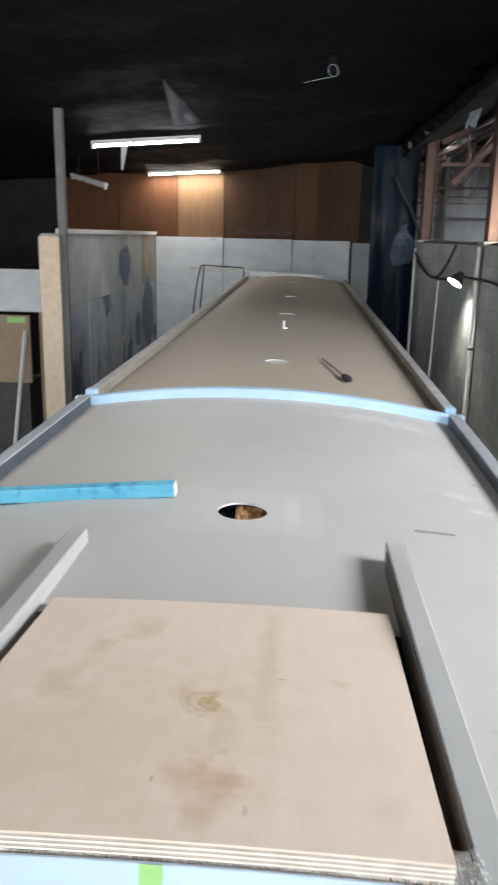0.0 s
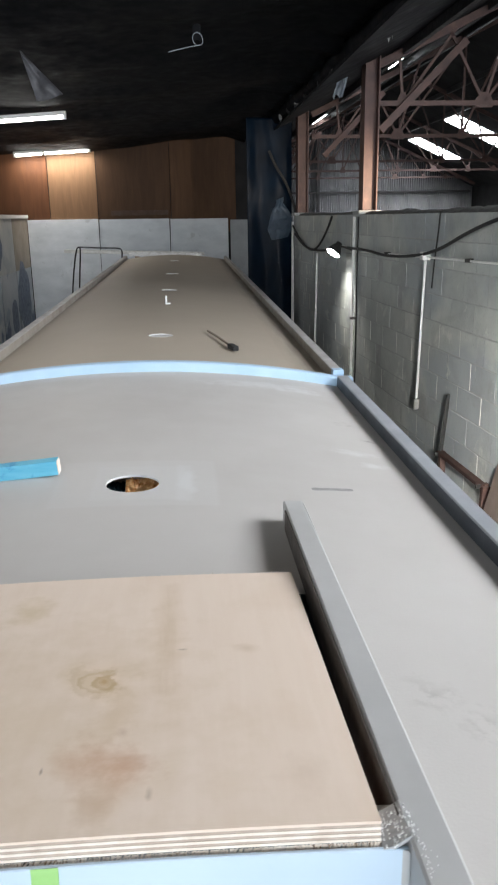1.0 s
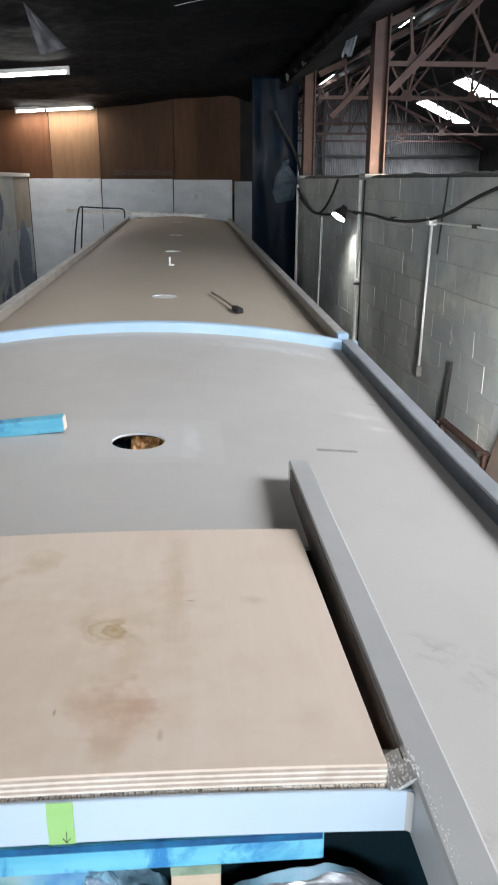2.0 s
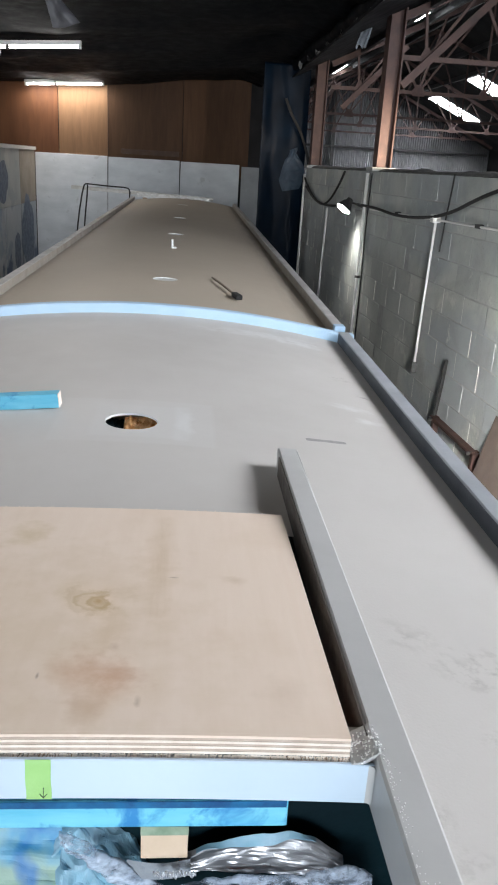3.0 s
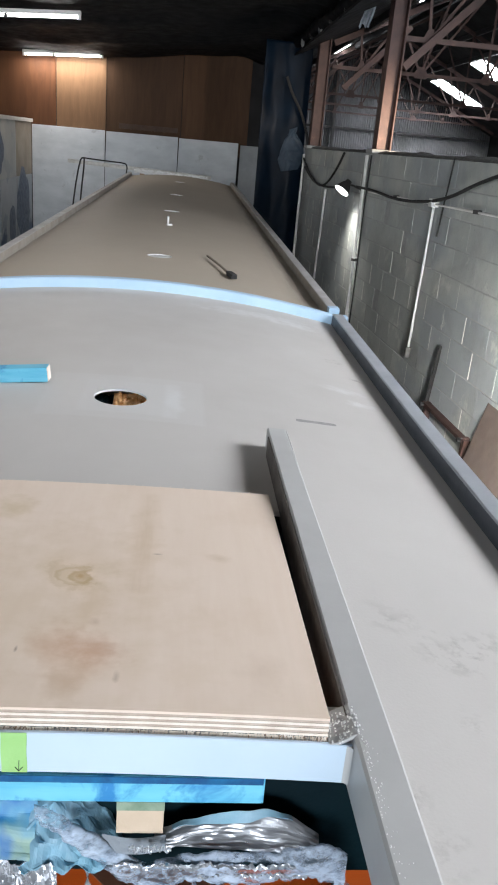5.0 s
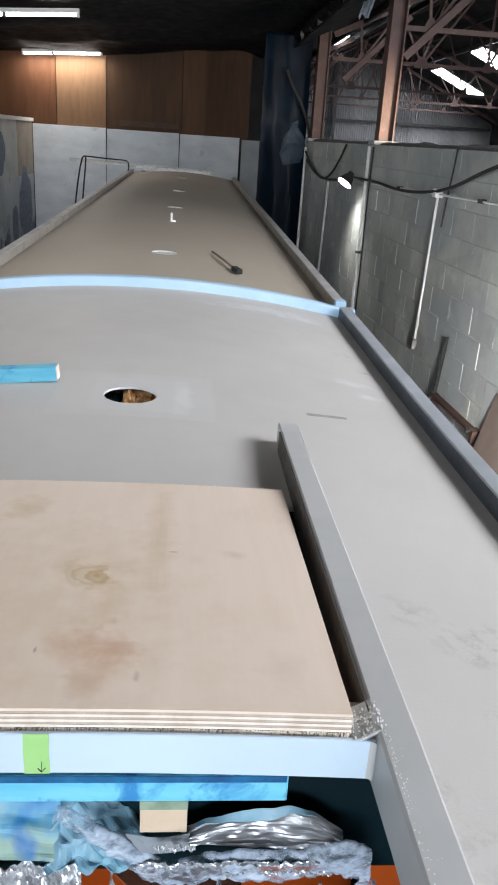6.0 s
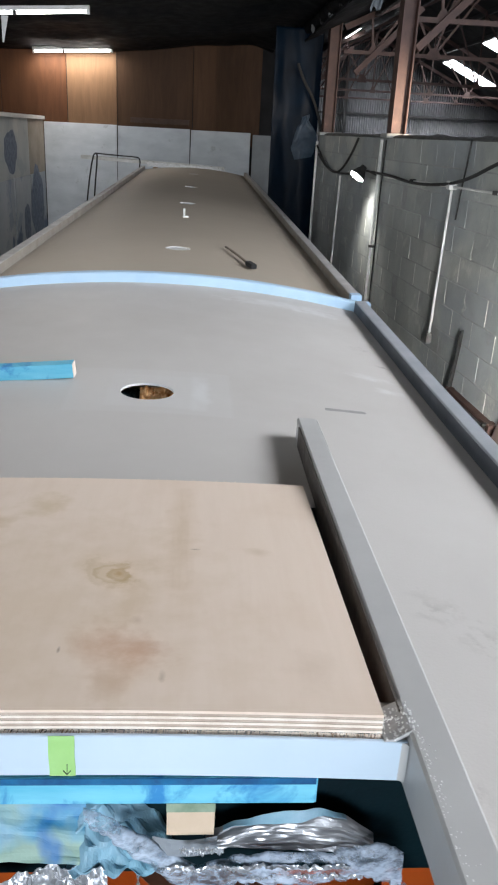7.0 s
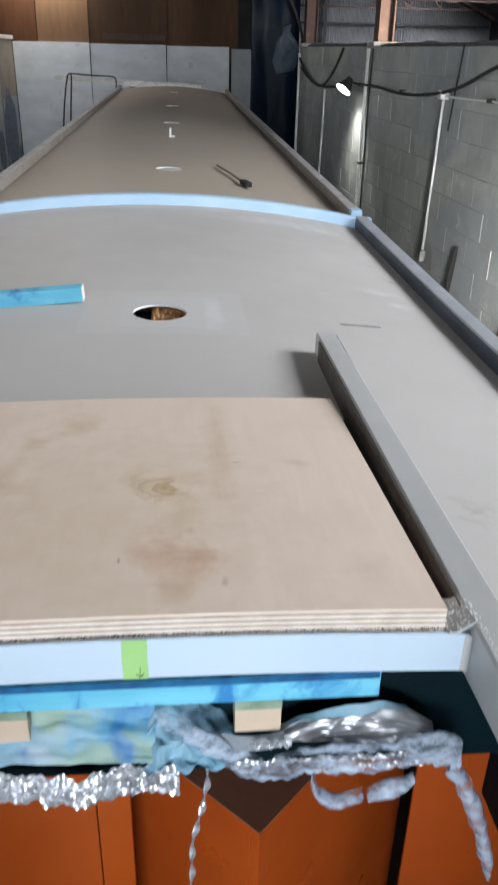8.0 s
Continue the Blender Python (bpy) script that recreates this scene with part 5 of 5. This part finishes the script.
cable("black cable hanging slack down the curtain edge", [(1.50, 12.28, 3.85), (1.60, 12.27, 3.62), (1.74, 12.26, 3.42), (1.84, 12.26, 3.2), (1.92, 12.28, 2.95), (1.95, 12.28, 2.6)], 0.022)

# lower fittings on the wall
lean = thing("leaning_bar", on_wall(5.6, 0.0, 0.05), 3.4, "dark soot-stained bar leaning on the block wall", "bar")
part("bar_body", bar(on_wall(5.68, 0.0, 0.09), on_wall(5.58, 1.42, 0.015), 0.05, 0.012, 0.004), M_DARKSTEEL, lean)
rail = thing("wall_rail", on_wall(5.2, 0.91, 0.05), 3.4, "brown steel angle rail on brackets along the wall", "rail")
part("angle", bar(on_wall(5.62, 0.915, 0.05), on_wall(4.68, 0.905, 0.05), 0.06, 0.03, 0.003), M_RUST, rail)
for y in (5.58, 4.74):
    part("bracket", bar(on_wall(y, 0.0, 0.04), on_wall(y, 0.93, 0.04), 0.05, 0.05, 0.004, up=(0, 1, 0)), M_RUST, rail)
    part("bolt", tube([on_wall(y, 0.91, 0.02), on_wall(y, 0.91, 0.11)], 0.016, 8), M_DARKSTEEL, rail)
hb = thing("hardboard_sheet", on_wall(4.1, 0, 0.2), 3.4, "brown hardboard sheet leaning on the block wall", "board")
part("sheet", bar(on_wall(4.05, 0.0, 0.34), on_wall(4.05, 1.27, 0.03), 1.05, 0.008, 0.001, up=(1, 0, 0)), plain("faded_hardboard", (0.095, 0.075, 0.065), (0.14, 0.11, 0.095), 4, 0.7), hb)

# ---- over the far side: upright board, post, store beyond ----
pb = thing("pine_board", (-2.81, 8.4, 0), 0, "pale pine board standing upright against the partition", "board")
part("board_body", box((-2.93, 8.39, 0), (-2.69, 8.425, 2.87), 0.003), M_TIMBER, pb)
gp = thing("grey_post", (-2.86, 8.75, 0), 0, "grey painted post above the partition end", "post")
part("post_body", box((-2.79, 8.70, 0), (-2.70, 8.79, 4.3), 0.006), M_POST, gp)
wp = thing("partition_end", (-3.0, 8.9, 0), 0, "whitewashed end boards of the partition", "board")
part("end_board", box((-3.06, 8.86, 0), (-2.82, 8.90, 2.9), 0.003), M_SPLASH, wp)
ws = thing("storage_rack", (-4.0, 9.9, 0), 0, "white-fronted storage rack in the store", "rack")
part("panel_face", box((-5.6, 9.9, 1.85), (-3.40, 9.93, 2.42), 0.003), M_WHITE, ws)
for x in (-5.2, -3.5):
    part("leg", box((x, 9.94, 0), (x + 0.06, 10.0, 2.4), 0.003), M_MDF, ws)
hc = thing("brown_cupboard", (-4.4, 9.7, 0), 0, "brown board cupboard in the store", "cupboard")
part("front", box((-5.4, 9.7, 0.9), (-3.55, 9.75, 1.82), 0.004), M_MDF, hc)
part("base", box((-5.4, 9.72, 0.0), (-3.6, 10.2, 0.9), 0.004), M_DARKSTEEL, hc)
part("green_label", box((-3.85, 9.694, 1.72), (-3.60, 9.699, 1.80)), M_TAPE, hc, "green strip")
lb = thing("white_batten", (-3.65, 9.5, 0), 0, "white batten leaning in the store", "batten")
part("batten_body", bar((-3.76, 9.45, 0.0), (-3.6, 9.66, 1.62), 0.05, 0.03, 0.002), M_FIXT, lb)

# things caught in the sheeting overhead
lp = thing("torn_sheet_loop", (0.2, 6.9, 4.35), 0, "shiny loop of torn black sheeting overhead", "plastic loop")
part("loop", tube([(0.06, 6.9, 4.252), (0.17, 6.9, 4.278), (0.30, 6.9, 4.303), (0.355, 6.9, 4.310), (0.368, 6.88, 4.34), (0.35, 6.88, 4.39), (0.31, 6.89, 4.41), (0.275, 6.9, 4.385), (0.28, 6.9, 4.33), (0.31, 6.9, 4.309)], 0.0032, 8), M_CLEAR, lp, smooth=True)
part("torn_edge", sheet(10, 6, lambda u, v: Vector((0.28 + 0.07 * u, 6.905, 4.33 + 0.13 * v + 0.02 * math.sin(3 * u))), 0.002), M_BLACK, lp, "black sheeting inside the loop")
rg = thing("grey_flap", (-1.2, 7.6, 4.3), 0, "grey torn plastic flap hanging from the sheeting", "plastic flap")


def flap(u, v):
    """A corner of plastic that hangs from one point and widens as it drops."""
    lx, lz = -1.337 + 0.12 * v, 4.40 - 0.44 * v
    rx, rz_ = -1.335 + 0.37 * v, 4.40 - 0.38 * v
    return Vector((lx + (rx - lx) * u, 7.6 + 0.03 * fbm(u * 2, v * 3, 1, 2) + 0.02 * math.sin(7 * u), lz + (rz_ - lz) * u - 0.02 * math.sin(3.1 * u) * v))


part("flap_sheet", sheet(20, 24, flap, 0.002), M_FLAP, rg, smooth=True)
rr = thing("hanging_rag", (1.95, 8.9, 4.4), 0, "grey rag hanging from the sheeting's edge", "rag")
part("cloth", sheet(10, 20, lambda u, v: Vector((1.90 + 0.12 * u + 0.03 * math.sin(4 * v), 8.9 + 0.03 * math.sin(9 * u), 4.52 - 0.36 * v - 0.05 * fbm(u * 4, v))), 0.004), M_CLEAR, rr, smooth=True)
tw = thing("torn_strip", (-2.4, 10.5, 4.0), 0, "torn white strip hanging under the tube light", "plastic strip")
part("strip", sheet(4, 10, lambda u, v: Vector((-2.44 + 0.09 * u * (1 - 0.8 * v), 10.55, 4.06 - 0.3 * v)), 0.002), M_CUT, tw)

# unseen roof added over everything to shut out the sky
shed = thing("added_roof", (0, 3, 5.4), 0, "added dark roof above the sheeting, shutting out the sky", "roof", kind="structure")
bm = bmesh.new()
prism = [[bm.verts.new((x, y, z)) for x, z in ((1.6, 4.17), (3.9, 5.27), (3.9, 5.3), (1.6, 5.3))] for y in (15.52, 15.6)]
bm.faces.new(prism[0])
bm.faces.new(prism[1][::-1])
for k in range(4):
    bm.faces.new((prism[0][k], prism[0][(k + 1) % 4], prism[1][(k + 1) % 4], prism[1][k]))
part("infill", bm, M_DARKROOF, shed)
part("roof_deck", box((-9.2, -9.2, 5.3), (3.9, 15.5, 5.4)), M_DARKROOF, shed)

# ---- blocks of the wall ----
def block_mesh(name, length):
    bm = bmesh.new()
    add_box(bm, (0, 0, 0), (0.03, length, 0.215), 0.004)
    bmesh.ops.recalc_face_normals(bm, faces=bm.faces)
    me = bpy.data.meshes.new(name)
    bm.to_mesh(me)
    bm.free()
    me.materials.append(M_BLOCK)
    return me


BLOCK = block_mesh("block", 0.44)
joints = bmesh.new()
rest = bmesh.new()
brg = random.Random(11)
for r in range(13):
    z = 0.175 + 0.225 * (r - 1) + 0.005
    if r == 0:
        continue
    off = 0.445 if r % 2 == 0 else 0.22
    for c in range(-30, 17):
        y = off + 0.45 * c
        if y + 0.44 > 7.3 or y < -13:
            continue
        px = brg.uniform(-0.002, 0.001)
        if y > -1.6 and z > 0.55:
            o = new("block", BLOCK)
            o.parent = wall_east
            o.matrix_basis = pose(px, y, z, brg.uniform(-0.3, 0.3), 0, brg.uniform(-0.4, 0.4))
            if brg.random() < (0.7 if z < 1.9 else 0.15):
                add_box(joints, (px + 0.0005, y + 0.4405, z + 0.004), (px + 0.006, y + 0.4495, z + 0.21))
        else:
            add_box(rest, (px, y, z), (px + 0.02, y + 0.44, z + 0.215))
part("pale_joints", joints, M_PALEJOINT, wall_east, "pale upright mortar joints", local=True)["kind"] = "stuff"
part("far_blocks", rest, M_BLOCK, wall_east, local=True)["kind"] = "stuff"
